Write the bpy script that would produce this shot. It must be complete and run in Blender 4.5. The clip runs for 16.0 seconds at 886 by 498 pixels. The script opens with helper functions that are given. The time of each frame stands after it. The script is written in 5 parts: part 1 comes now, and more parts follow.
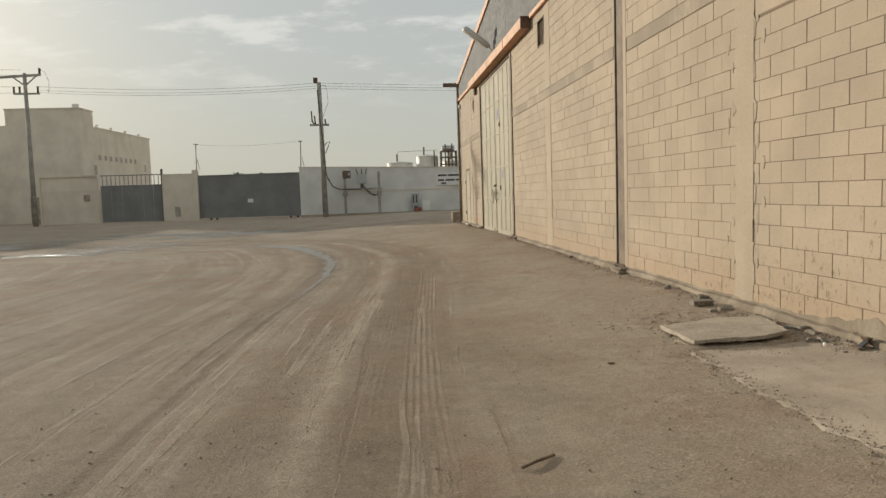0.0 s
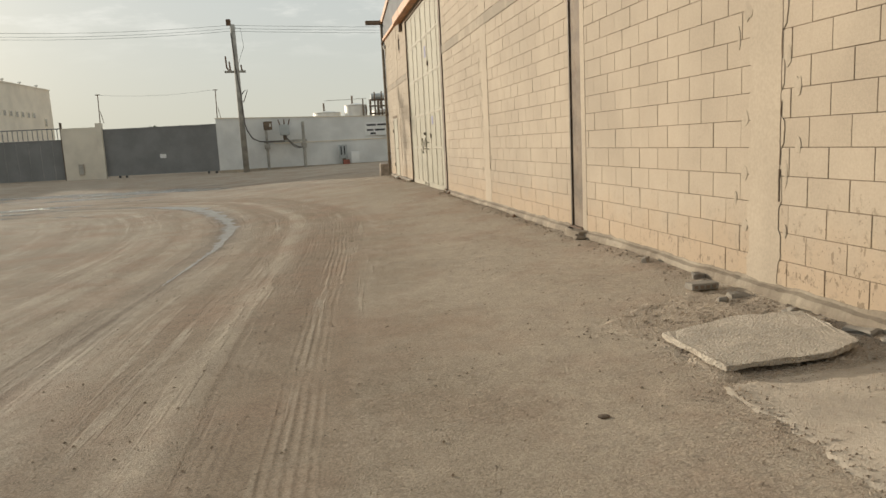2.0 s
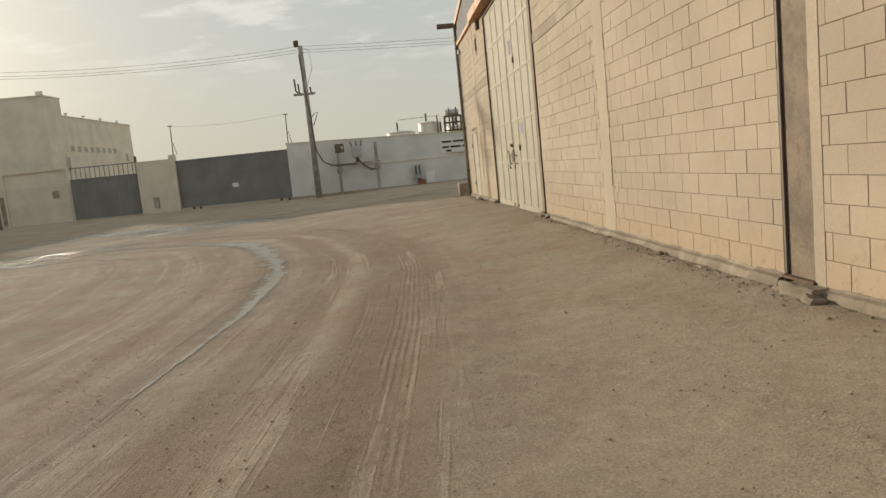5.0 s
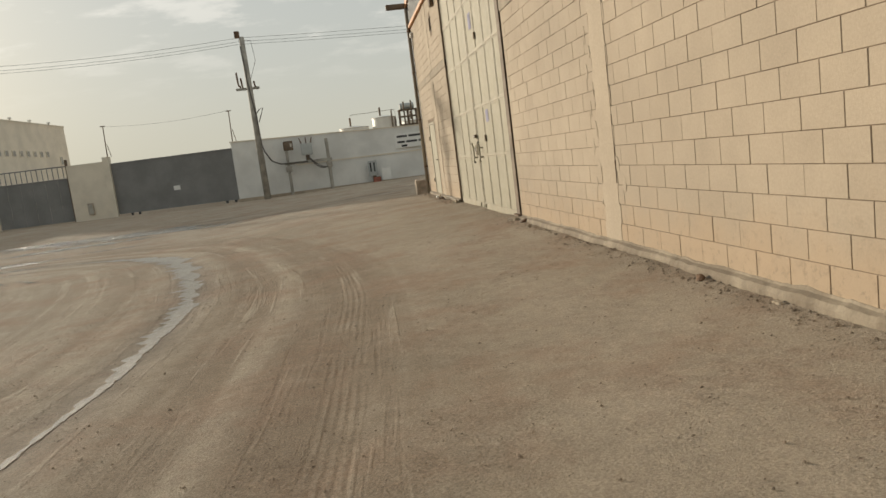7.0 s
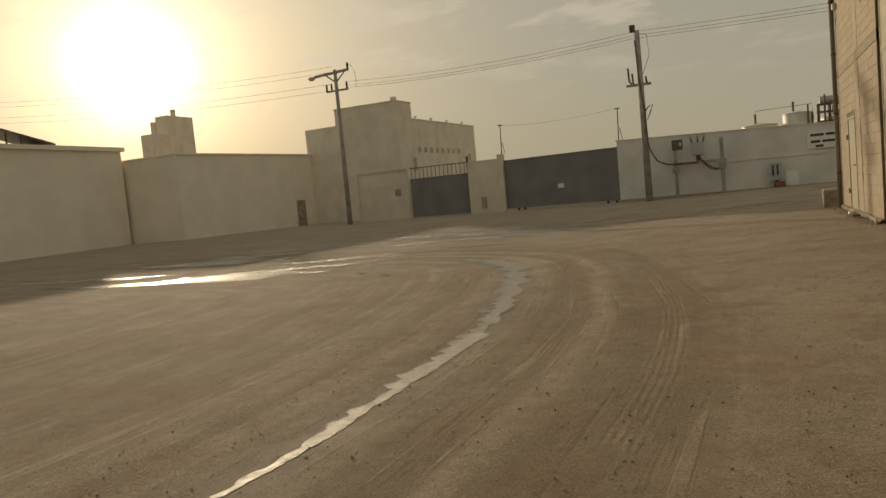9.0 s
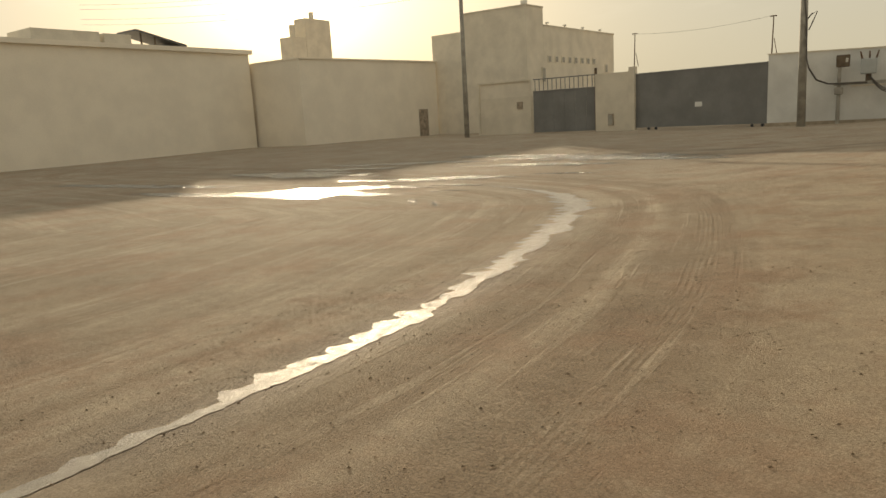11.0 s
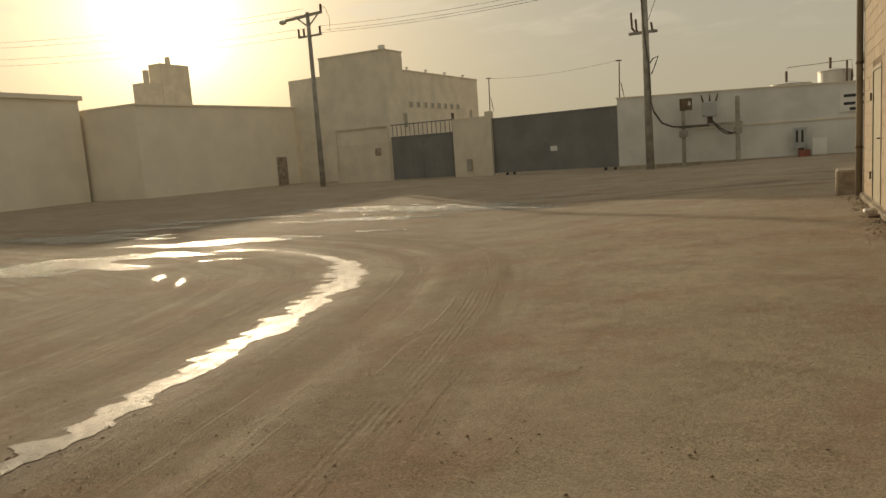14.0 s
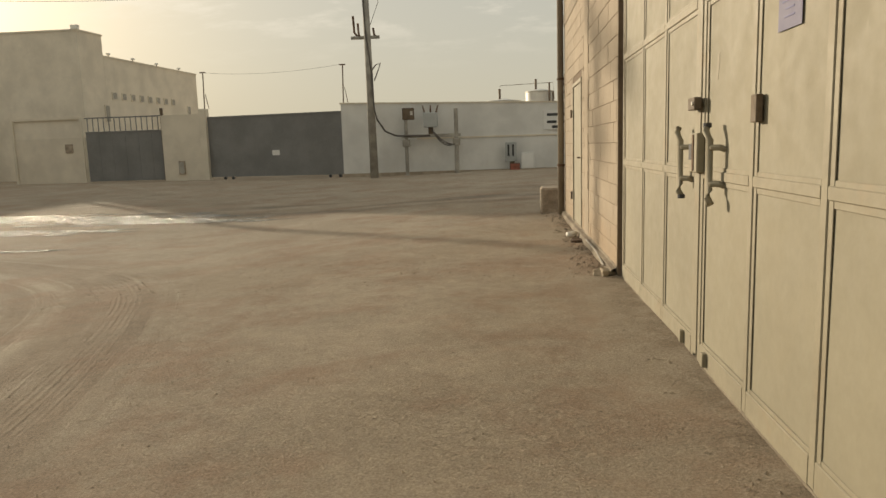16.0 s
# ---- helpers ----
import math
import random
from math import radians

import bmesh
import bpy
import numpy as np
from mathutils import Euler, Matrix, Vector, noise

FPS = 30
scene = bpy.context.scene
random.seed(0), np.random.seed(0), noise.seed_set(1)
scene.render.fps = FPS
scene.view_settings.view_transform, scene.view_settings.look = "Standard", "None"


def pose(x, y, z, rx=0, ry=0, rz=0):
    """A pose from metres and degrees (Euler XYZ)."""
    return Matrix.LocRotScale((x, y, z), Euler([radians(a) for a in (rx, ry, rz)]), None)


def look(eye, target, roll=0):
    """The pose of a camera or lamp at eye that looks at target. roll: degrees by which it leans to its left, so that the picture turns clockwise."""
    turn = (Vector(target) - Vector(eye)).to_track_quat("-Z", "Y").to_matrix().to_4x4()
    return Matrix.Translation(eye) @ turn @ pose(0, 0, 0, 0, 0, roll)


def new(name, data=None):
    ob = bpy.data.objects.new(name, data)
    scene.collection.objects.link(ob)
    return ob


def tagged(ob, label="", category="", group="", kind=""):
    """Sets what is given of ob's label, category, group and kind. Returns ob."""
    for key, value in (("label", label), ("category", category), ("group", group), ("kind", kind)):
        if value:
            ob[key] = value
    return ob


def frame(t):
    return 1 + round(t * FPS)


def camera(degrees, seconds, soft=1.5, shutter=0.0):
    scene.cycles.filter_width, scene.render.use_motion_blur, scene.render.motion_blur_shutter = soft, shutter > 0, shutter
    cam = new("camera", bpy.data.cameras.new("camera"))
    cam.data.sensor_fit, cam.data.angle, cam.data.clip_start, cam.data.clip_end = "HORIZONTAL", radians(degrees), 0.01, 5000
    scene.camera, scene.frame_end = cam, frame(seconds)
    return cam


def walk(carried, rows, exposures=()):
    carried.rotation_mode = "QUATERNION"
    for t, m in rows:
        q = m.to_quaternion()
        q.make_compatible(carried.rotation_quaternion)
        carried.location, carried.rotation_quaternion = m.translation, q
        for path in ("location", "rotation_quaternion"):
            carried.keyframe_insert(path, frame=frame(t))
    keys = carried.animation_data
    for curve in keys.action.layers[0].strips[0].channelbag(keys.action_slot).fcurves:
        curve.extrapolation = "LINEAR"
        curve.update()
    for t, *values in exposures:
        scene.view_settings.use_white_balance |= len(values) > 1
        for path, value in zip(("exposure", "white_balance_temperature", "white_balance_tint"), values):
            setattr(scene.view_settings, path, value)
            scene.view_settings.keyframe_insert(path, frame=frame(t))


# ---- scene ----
cam = camera(64.6, 16.0)
PATH = [
    (0, (-0.062, 0.222, 1.295), (0.12, 2.208, 1.139), -1.8),
    (0.5, (0.07, 0.788, 1.251), (0.346, 2.762, 1.086), -2.1),
    (1, (0.205, 1.354, 1.249), (0.606, 3.303, 1.047), -2.1),
    (1.5, (0.335, 1.908, 1.231), (0.801, 3.82, 0.877), -3.1),
    (2, (0.434, 2.474, 1.257), (0.788, 4.42, 0.955), -2.9),
    (2.5, (0.449, 2.992, 1.28), (0.673, 4.968, 1.064), -3.4),
    (3, (0.471, 3.52, 1.279), (0.561, 5.509, 1.087), -4.2),
    (3.5, (0.494, 4.116, 1.255), (0.482, 6.105, 1.044), -5.7),
    (4, (0.622, 4.726, 1.239), (0.711, 6.711, 1.006), -6.1),
    (4.5, (0.616, 5.26, 1.219), (0.747, 7.242, 0.987), -5.7),
    (4.7, (0.637, 5.474, 1.236), (0.772, 7.455, 1.003), -5.7),
    (6.8, (0.894, 7.889, 1.201), (1.089, 9.856, 0.899), -7.6),
    (7, (0.934, 8.126, 1.227), (1.183, 10.093, 0.962), -7.2),
    (7.5, (1.067, 8.678, 1.233), (1.03, 10.672, 1.085), -4.3),
    (8, (1.184, 9.208, 1.236), (0.716, 11.143, 1.046), -3.6),
    (8.5, (1.329, 9.771, 1.243), (0.785, 11.674, 0.96), -4.1),
    (9, (1.487, 10.355, 1.242), (0.679, 12.178, 1.094), -5.3),
    (9.2, (1.525, 10.565, 1.233), (0.646, 12.355, 1.082), -5.0),
    (11.3, (2.238, 13.14, 1.329), (1.088, 14.724, 0.918), -3.5),
    (11.5, (2.263, 13.366, 1.318), (1.155, 14.973, 0.881), -3.6),
    (12, (2.325, 13.915, 1.33), (1.325, 15.601, 0.934), -3.3),
    (12.5, (2.362, 14.485, 1.33), (1.277, 16.143, 1.06), -4.0),
    (13, (2.398, 15.059, 1.325), (1.461, 16.805, 1.051), -4.4),
    (13.5, (2.48, 15.578, 1.312), (1.654, 17.379, 1.04), -4.3),
    (14, (2.485, 16.107, 1.307), (1.596, 17.879, 1.043), -4.1),
    (14.5, (2.458, 16.656, 1.315), (1.673, 18.479, 1.066), -4.1),
    (15, (2.479, 17.207, 1.326), (1.904, 19.11, 1.102), -2.8),
    (15.5, (2.509, 17.754, 1.332), (2.196, 19.712, 1.071), -1.8),
    (16, (2.624, 18.292, 1.32), (2.442, 20.262, 1.03), -1.8),
]
EXPOSURES = [(0.0, 0.0, 5950, 10), (0.5, 0.05, 5950, 10), (1.0, 0.15, 5950, 10), (1.5, 0.33, 5850, 10), (2.0, 0.25, 5950, 10), (2.5, 0.02, 6000, 10), (3.0, -0.1, 6150, 10), (3.5, -0.06, 6250, 10), (4.0, 0.08, 6050, 10), (4.5, 0.08, 6150, 10), (7.0, 0.08, 6100, 10), (7.5, -0.15, 6400, 10), (8.0, -0.05, 6900, 10), (8.5, 0.18, 6950, 10), (9.0, -0.66, 7450, 10), (9.2, -0.66, 7500, 10), (11.3, 0.10, 7250, 10), (12.0, 0.08, 7250, 10), (12.5, -0.6, 7600, 10), (13.0, -0.36, 7600, 10), (13.5, -0.15, 7400, 10), (14.0, -0.39, 7550, 10), (14.5, -0.2, 7400, 10), (15.0, 0.01, 7100, 10), (15.5, 0.1, 6900, 10), (16.0, 0.02, 6750, 10)]
walk(cam, [(t, look(eye, target, roll)) for t, eye, target, roll in PATH], EXPOSURES)

# ---------- world, sun ----------
SUN_WAY = Vector((-0.7105, 0.6790, 0.0)).normalized()
SUN_EL = radians(11.6)
SUN_DIR = Vector((SUN_WAY.x * math.cos(SUN_EL), SUN_WAY.y * math.cos(SUN_EL), math.sin(SUN_EL)))

world = bpy.data.worlds.new("hazy_sky")
scene.world = world
world.use_nodes = True
wt = world.node_tree
wt.nodes.clear()


def fresh(tree, kind, operation=None, use_clamp=False, data_type=None, blend_type=None, interpolation_type=None, feature=None, attribute_name=None):
    """A new node with the settings that are given."""
    n = tree.nodes.new(kind)
    if operation:
        n.operation = operation
    if use_clamp:
        n.use_clamp = True
    if data_type:
        n.data_type = data_type
    if blend_type:
        n.blend_type = blend_type
    if interpolation_type:
        n.interpolation_type = interpolation_type
    if feature:
        n.feature = feature
    if attribute_name:
        n.attribute_name = attribute_name
    return n


def wn(kind, **props):
    return fresh(wt, kind, **props)


def wmath(op, a, b=None, clamp=False):
    n = wn("ShaderNodeMath", operation=op, use_clamp=clamp)
    for i, v in enumerate((a, b)):
        if v is None:
            continue
        if isinstance(v, (int, float)):
            n.inputs[i].default_value = v
        else:
            wt.links.new(v, n.inputs[i])
    return n.outputs[0]


def wmix(fac, a, b, blend="MIX"):
    n = wn("ShaderNodeMix", data_type="RGBA", blend_type=blend)
    for i, v in ((0, fac), (6, a), (7, b)):
        if isinstance(v, (int, float, tuple)):
            n.inputs[i].default_value = v
        else:
            wt.links.new(v, n.inputs[i])
    return n.outputs[2]


sky = wn("ShaderNodeTexSky")
sky.sky_type, sky.sun_disc, sky.sun_elevation, sky.sun_rotation = "NISHITA", False, SUN_EL, math.atan2(SUN_WAY.x, SUN_WAY.y)
sky.dust_density, sky.air_density, sky.ozone_density = 4.0, 1.0, 1.0
coord = wn("ShaderNodeTexCoord").outputs["Generated"]
split = wn("ShaderNodeSeparateXYZ")
wt.links.new(coord, split.inputs[0])
height = wmath("MAXIMUM", split.outputs[2], 0.0)
# dusty haze, thick at the horizon
haze = wmath("ADD", wmath("MULTIPLY", wmath("POWER", wmath("SUBTRACT", 1.0, height, True), 3.0), 0.18), 0.78)
low_air = wmath("POWER", wmath("SUBTRACT", 1.0, height, True), 7.0)
dust = wmix(low_air, (5.0, 5.02, 4.5, 1), (5.4, 5.0, 3.7, 1))
hazy = wmix(haze, sky.outputs[0], dust)
# thin torn cloud sheet, seen in perspective on a flat layer
flat = wn("ShaderNodeVectorMath", operation="DIVIDE")
wt.links.new(coord, flat.inputs[0])
comb = wn("ShaderNodeCombineXYZ")
lift = wmath("ADD", height, 0.14)
for i in range(3):
    wt.links.new(lift, comb.inputs[i])
wt.links.new(comb.outputs[0], flat.inputs[1])
squash = wn("ShaderNodeMapping")
squash.inputs["Scale"].default_value = (1.0, 1.35, 0.0)
squash.inputs["Rotation"].default_value = (0, 0, 0.35)
wt.links.new(flat.outputs[0], squash.inputs[0])
puff = wn("ShaderNodeTexNoise")
puff.inputs["Scale"].default_value, puff.inputs["Detail"].default_value, puff.inputs["Roughness"].default_value = 2.6, 10.0, 0.62
wt.links.new(squash.outputs[0], puff.inputs["Vector"])
cloud = wn("ShaderNodeMapRange", interpolation_type="SMOOTHSTEP")
cloud.inputs["From Min"].default_value, cloud.inputs["From Max"].default_value = 0.48, 0.66
wt.links.new(puff.outputs[0], cloud.inputs[0])
fade = wn("ShaderNodeMapRange", interpolation_type="SMOOTHSTEP")
fade.inputs["From Min"].default_value, fade.inputs["From Max"].default_value = 0.09, 0.24
wt.links.new(height, fade.inputs[0])
clouded = wmix(wmath("MULTIPLY", wmath("MULTIPLY", cloud.outputs[0], fade.outputs[0]), 0.55), hazy, (8.4, 7.8, 6.6, 1))
# the aureole of the sun in dusty air
dot = wn("ShaderNodeVectorMath", operation="DOT_PRODUCT")
dot.inputs[1].default_value = SUN_DIR
wt.links.new(coord, dot.inputs[0])
near = wmath("MAXIMUM", dot.outputs["Value"], 0.0)
core = wmath("MULTIPLY", wmath("POWER", near, 900.0), 60.0)
ring = wmath("MULTIPLY", wmath("POWER", near, 170.0), 11.0)
wide = wmath("MULTIPLY", wmath("POWER", near, 16.0), 2.0)
glow = wmath("ADD", wmath("ADD", core, ring), wide)
tint = wn("ShaderNodeVectorMath", operation="SCALE")
tint.inputs[0].default_value = (1.0, 0.89, 0.64)
wt.links.new(glow, tint.inputs["Scale"])
lit = wmix(1.0, clouded, tint.outputs[0], "ADD")
back = wn("ShaderNodeBackground")
back.inputs["Strength"].default_value = 0.108
wt.links.new(lit, back.inputs[0])
wt.links.new(back.outputs[0], wn("ShaderNodeOutputWorld").inputs[0])

sun_data = bpy.data.lights.new("sun", "SUN")
sun_data.energy, sun_data.angle, sun_data.color = 4.6, radians(0.8), (1.0, 0.84, 0.62)
sun = new("sun", sun_data)
sun.matrix_world = look(SUN_DIR * 100, (0, 0, 0))

# ---------- materials ----------


class Nodes:
    """Short wiring of one material."""

    def __init__(self, name):
        self.mat = bpy.data.materials.new(name)
        self.mat.use_nodes = True
        self.tree = self.mat.node_tree
        self.bsdf = self.tree.nodes["Principled BSDF"]
        self.geo = self.add("ShaderNodeNewGeometry")
        self.pos = self.geo.outputs["Position"]

    def add(self, kind, **props):
        return fresh(self.tree, kind, **props)

    def put(self, sock, v):
        if isinstance(v, (int, float, tuple)):
            sock.default_value = v
        else:
            self.tree.links.new(v, sock)

    def math(self, op, a, b=0.0, clamp=False):
        n = self.add("ShaderNodeMath", operation=op, use_clamp=clamp)
        self.put(n.inputs[0], a)
        self.put(n.inputs[1], b)
        return n.outputs[0]

    def noise(self, scale, detail=4.0, rough=0.55, vec=None, stretch=None):
        n = self.add("ShaderNodeTexNoise")
        v = vec or self.pos
        if stretch:
            m = self.add("ShaderNodeMapping")
            m.inputs["Scale"].default_value = stretch
            self.put(m.inputs[0], v)
            v = m.outputs[0]
        self.put(n.inputs["Vector"], v)
        n.inputs["Scale"].default_value, n.inputs["Detail"].default_value, n.inputs["Roughness"].default_value = scale, detail, rough
        return n.outputs[0]

    def ramp(self, v, lo, hi, a=0.0, b=1.0):
        n = self.add("ShaderNodeMapRange", interpolation_type="SMOOTHSTEP")
        self.put(n.inputs[0], v)
        for k, val in (("From Min", lo), ("From Max", hi), ("To Min", a), ("To Max", b)):
            n.inputs[k].default_value = val
        return n.outputs[0]

    def mix(self, f, a, b, blend="MIX"):
        n = self.add("ShaderNodeMix", data_type="RGBA", blend_type=blend)
        for i, v in ((0, f), (6, a), (7, b)):
            self.put(n.inputs[i], (*v, 1.0) if isinstance(v, tuple) and len(v) == 3 else v)
        return n.outputs[2]

    def bump(self, h, strength, dist):
        n = self.add("ShaderNodeBump")
        n.inputs["Strength"].default_value, n.inputs["Distance"].default_value = strength, dist
        self.put(n.inputs["Height"], h)
        self.tree.links.new(n.outputs[0], self.bsdf.inputs["Normal"])

    def done(self, colour, rough, metal=0.0):
        self.put(self.bsdf.inputs["Base Color"], (*colour, 1.0) if isinstance(colour, tuple) and len(colour) == 3 else colour)
        self.put(self.bsdf.inputs["Roughness"], rough)
        self.bsdf.inputs["Metallic"].default_value = metal
        return self.mat


def plain(name, col, rough=0.7, metal=0.0, var=0.25, big=1.5, fine=30.0, bump=0.2, dist=0.004, stain=None, amount=0.5):
    """A painted or raw surface: patches, grain, optional stains."""
    n = Nodes(name)
    patch = n.ramp(n.noise(big), 0.3, 0.7, 1 - var, 1 + var * 0.5)
    grain = n.ramp(n.noise(fine, 3), 0.25, 0.75, 1 - var * 0.5, 1 + var * 0.3)
    c = n.mix(1.0, col, n.math("MULTIPLY", patch, grain), "MULTIPLY")
    if stain:
        c = n.mix(n.math("MULTIPLY", n.ramp(n.noise(big * 1.7, 8, 0.68), 0.5, 0.68), amount), c, stain)
    n.bump(n.noise(fine * 2, 5), bump, dist)
    return n.done(c, n.ramp(n.noise(fine * 0.4), 0.2, 0.8, rough - 0.08, min(1, rough + 0.1)), metal)


def block_paint():
    n = Nodes("cream_painted_block")
    info = n.add("ShaderNodeObjectInfo").outputs["Random"]
    isl = n.geo.outputs["Random Per Island"]
    rnd = n.math("FRACT", n.math("ADD", n.math("MULTIPLY", info, 3.7), isl))
    base = n.mix(rnd, (0.335, 0.277, 0.206), (0.360, 0.300, 0.225))
    patch = n.ramp(n.noise(0.55, 6, 0.6), 0.32, 0.7, 0.86, 1.07)
    c = n.mix(1.0, base, patch, "MULTIPLY")
    grain = n.ramp(n.noise(60, 4), 0.25, 0.75, 0.92, 1.05)
    c = n.mix(1.0, c, grain, "MULTIPLY")
    # dust and splash near the foot, torn upper edge
    z = n.add("ShaderNodeSeparateXYZ")
    n.put(z.inputs[0], n.pos)
    foot = n.ramp(n.math("ADD", z.outputs[2], n.math("MULTIPLY", n.noise(2.2, 7, 0.65), -0.9)), -0.35, 0.30, 1.0, 0.0)
    c = n.mix(n.math("MULTIPLY", foot, 0.6), c, (0.345, 0.250, 0.158))
    c = n.mix(n.math("MULTIPLY", n.ramp(n.noise(0.9, 8, 0.7, stretch=(1, 1, 0.4)), 0.53, 0.70), 0.4), c, (0.305, 0.248, 0.180))
    # pock marks where the face has crumbled
    pit = n.math("MAXIMUM", n.ramp(n.noise(17, 4, 0.62, stretch=(1, 1, 0.6)), 0.600, 0.640), n.ramp(n.noise(41, 3, 0.6), 0.63, 0.67))
    sep = n.ramp(n.math("ADD", n.math("MULTIPLY", z.outputs[2], 0.9), n.math("MULTIPLY", z.outputs[1], 0.16)), 1.0, 2.4, 1.0, 0.05)
    pit = n.math("MULTIPLY", n.math("MULTIPLY", pit, n.ramp(n.noise(1.6, 4), 0.30, 0.52)), sep)
    c = n.mix(n.math("MULTIPLY", pit, 0.8), c, (0.155, 0.115, 0.072))
    # flaked paint and dirt on the lowest courses
    low = n.ramp(n.math("ADD", z.outputs[2], n.math("MULTIPLY", n.noise(0.7, 4), 0.8)), 0.55, 1.25, 1.0, 0.0)
    flake = n.math("MULTIPLY", n.ramp(n.noise(13, 9, 0.8), 0.545, 0.60), low)
    c = n.mix(n.math("MULTIPLY", flake, 0.55), c, (0.235, 0.185, 0.130))
    pit = n.math("ADD", pit, n.math("MULTIPLY", flake, 0.5))
    n.bump(n.math("SUBTRACT", n.noise(90, 5), n.math("MULTIPLY", pit, 2.5)), 0.35, 0.006)
    return n.done(c, 0.86)


def render_coat(name, col, dirty, low=0.46, high=0.62, amount=0.8, relief=0.4):
    n = Nodes(name)
    c = n.mix(n.ramp(n.noise(0.8, 5), 0.3, 0.7), tuple(v * 0.9 for v in col), tuple(v * 1.07 for v in col))
    streak = n.noise(1.4, 8, 0.65, stretch=(1.0, 1.0, 0.35))
    c = n.mix(n.math("MULTIPLY", n.ramp(streak, low, high), amount), c, dirty)
    c = n.mix(1.0, c, n.ramp(n.noise(45, 4), 0.25, 0.75, 0.9, 1.06), "MULTIPLY")
    n.bump(n.noise(35, 6, 0.6), relief, 0.008)
    return n.done(c, 0.88)


def ground_sand():
    n = Nodes("packed_dusty_sand")
    off = n.add("ShaderNodeAttribute", attribute_name="off").outputs["Fac"]
    run = n.add("ShaderNodeAttribute", attribute_name="run").outputs["Fac"]
    wet = n.add("ShaderNodeAttribute", attribute_name="wet").outputs["Fac"]
    dirt = n.add("ShaderNodeAttribute", attribute_name="dirt").outputs["Fac"]
    # wheels never keep one line: the lane sways along its run
    sway = n.add("ShaderNodeCombineXYZ")
    n.put(sway.inputs[0], n.math("MULTIPLY", run, 0.16))
    line = n.math("ADD", off, n.math("MULTIPLY", n.math("SUBTRACT", n.noise(1.0, 2, 0.5, vec=sway.outputs[0]), 0.5), 0.34))

    def lengthwise(pull, scale, detail, shift=0.0):
        uv = n.add("ShaderNodeCombineXYZ")
        n.put(uv.inputs[0], line)
        n.put(uv.inputs[1], n.math("MULTIPLY", run, pull))
        uv.inputs[2].default_value = shift
        return n.noise(scale, detail, 0.55, vec=uv.outputs[0])

    def band(lo, hi, soft):
        return n.math("MULTIPLY", n.ramp(line, lo - soft, lo + soft), n.ramp(line, hi - soft, hi + soft, 1.0, 0.0))

    def both(a, b):
        return n.math("MULTIPLY", a, b)

    driven = both(n.ramp(off, 2.3, 2.9, 1.0, 0.0), n.ramp(off, -14.0, -6.0, 0.3, 1.0))
    patchy = n.noise(0.8, 7, 0.68)
    base = n.mix(n.ramp(n.noise(0.32, 6, 0.6), 0.32, 0.68), (0.312, 0.258, 0.192), (0.372, 0.316, 0.244))
    # broad soft wheel bands over the whole lane
    c = n.mix(both(driven, n.ramp(lengthwise(0.03, 1.3, 3), 0.40, 0.62, 0.0, 0.55)), base, (0.255, 0.204, 0.148))
    c = n.mix(both(driven, n.ramp(lengthwise(0.045, 2.6, 5, 4.0), 0.52, 0.66, 0.0, 0.60)), c, (0.425, 0.364, 0.284))
    # loosened darker soil under the two wheels that passed last, a pale ridge between them
    worn = n.ramp(patchy, 0.34, 0.58, 0.45, 1.0)
    wheel = n.math("MAXIMUM", band(1.48, 2.30, 0.10), both(band(0.62, 1.14, 0.09), 0.8))
    c = n.mix(both(both(wheel, worn), 0.62), c, (0.232, 0.176, 0.124))
    c = n.mix(both(both(band(1.19, 1.37, 0.06), worn), 0.65), c, (0.430, 0.366, 0.285))
    # thin pale ridges and dark scuffed lines, each metres long
    thin = n.ramp(lengthwise(0.035, 6.5, 3, 9.0), 0.585, 0.640)
    scuff = n.ramp(lengthwise(0.040, 5.0, 4, 14.0), 0.575, 0.660)
    c = n.mix(both(both(thin, driven), n.ramp(patchy, 0.36, 0.60, 0.10, 0.55)), c, (0.450, 0.388, 0.304))
    c = n.mix(both(both(scuff, driven), n.ramp(patchy, 0.36, 0.62, 0.50, 0.10)), c, (0.215, 0.166, 0.120))
    # the sharp rut itself, before water fills it
    rut = both(n.ramp(n.math("ABSOLUTE", n.math("ADD", off, n.math("MULTIPLY", n.math("SUBTRACT", n.noise(3.0, 4), 0.5), 0.10))), 0.02, 0.06, 1.0, 0.0), n.ramp(run, 52.0, 56.0, 1.0, 0.0))
    c = n.mix(both(rut, 0.55), c, (0.185, 0.145, 0.108))
    swept = both(n.ramp(off, 2.6, 3.6), n.ramp(run, 50.0, 62.0, 1.0, 0.25))
    c = n.mix(both(swept, n.ramp(n.noise(0.45, 8, 0.7), 0.34, 0.60, 0.40, 0.90)), c, (0.410, 0.348, 0.270))
    # red-brown soil showing through the dust, pale dust patches
    c = n.mix(n.math("MULTIPLY", n.ramp(n.noise(0.75, 9, 0.72), 0.44, 0.66), n.ramp(run, 46.0, 58.0, 0.38, 0.66)), c, (0.295, 0.200, 0.140))
    c = n.mix(n.math("MULTIPLY", n.ramp(n.noise(0.5, 9, 0.74), 0.52, 0.70), 0.40), c, (0.440, 0.376, 0.296))
    # moist soil and dark litter of soil along the wall
    c = n.mix(n.math("MULTIPLY", wet, n.ramp(n.noise(0.9, 6), 0.3, 0.6, 0.55, 1.0)), c, (0.165, 0.132, 0.098))
    c = n.mix(n.math("MULTIPLY", n.math("MULTIPLY", dirt, 0.75), n.ramp(n.noise(3.5, 9, 0.78), 0.42, 0.58)), c, (0.20, 0.158, 0.114))
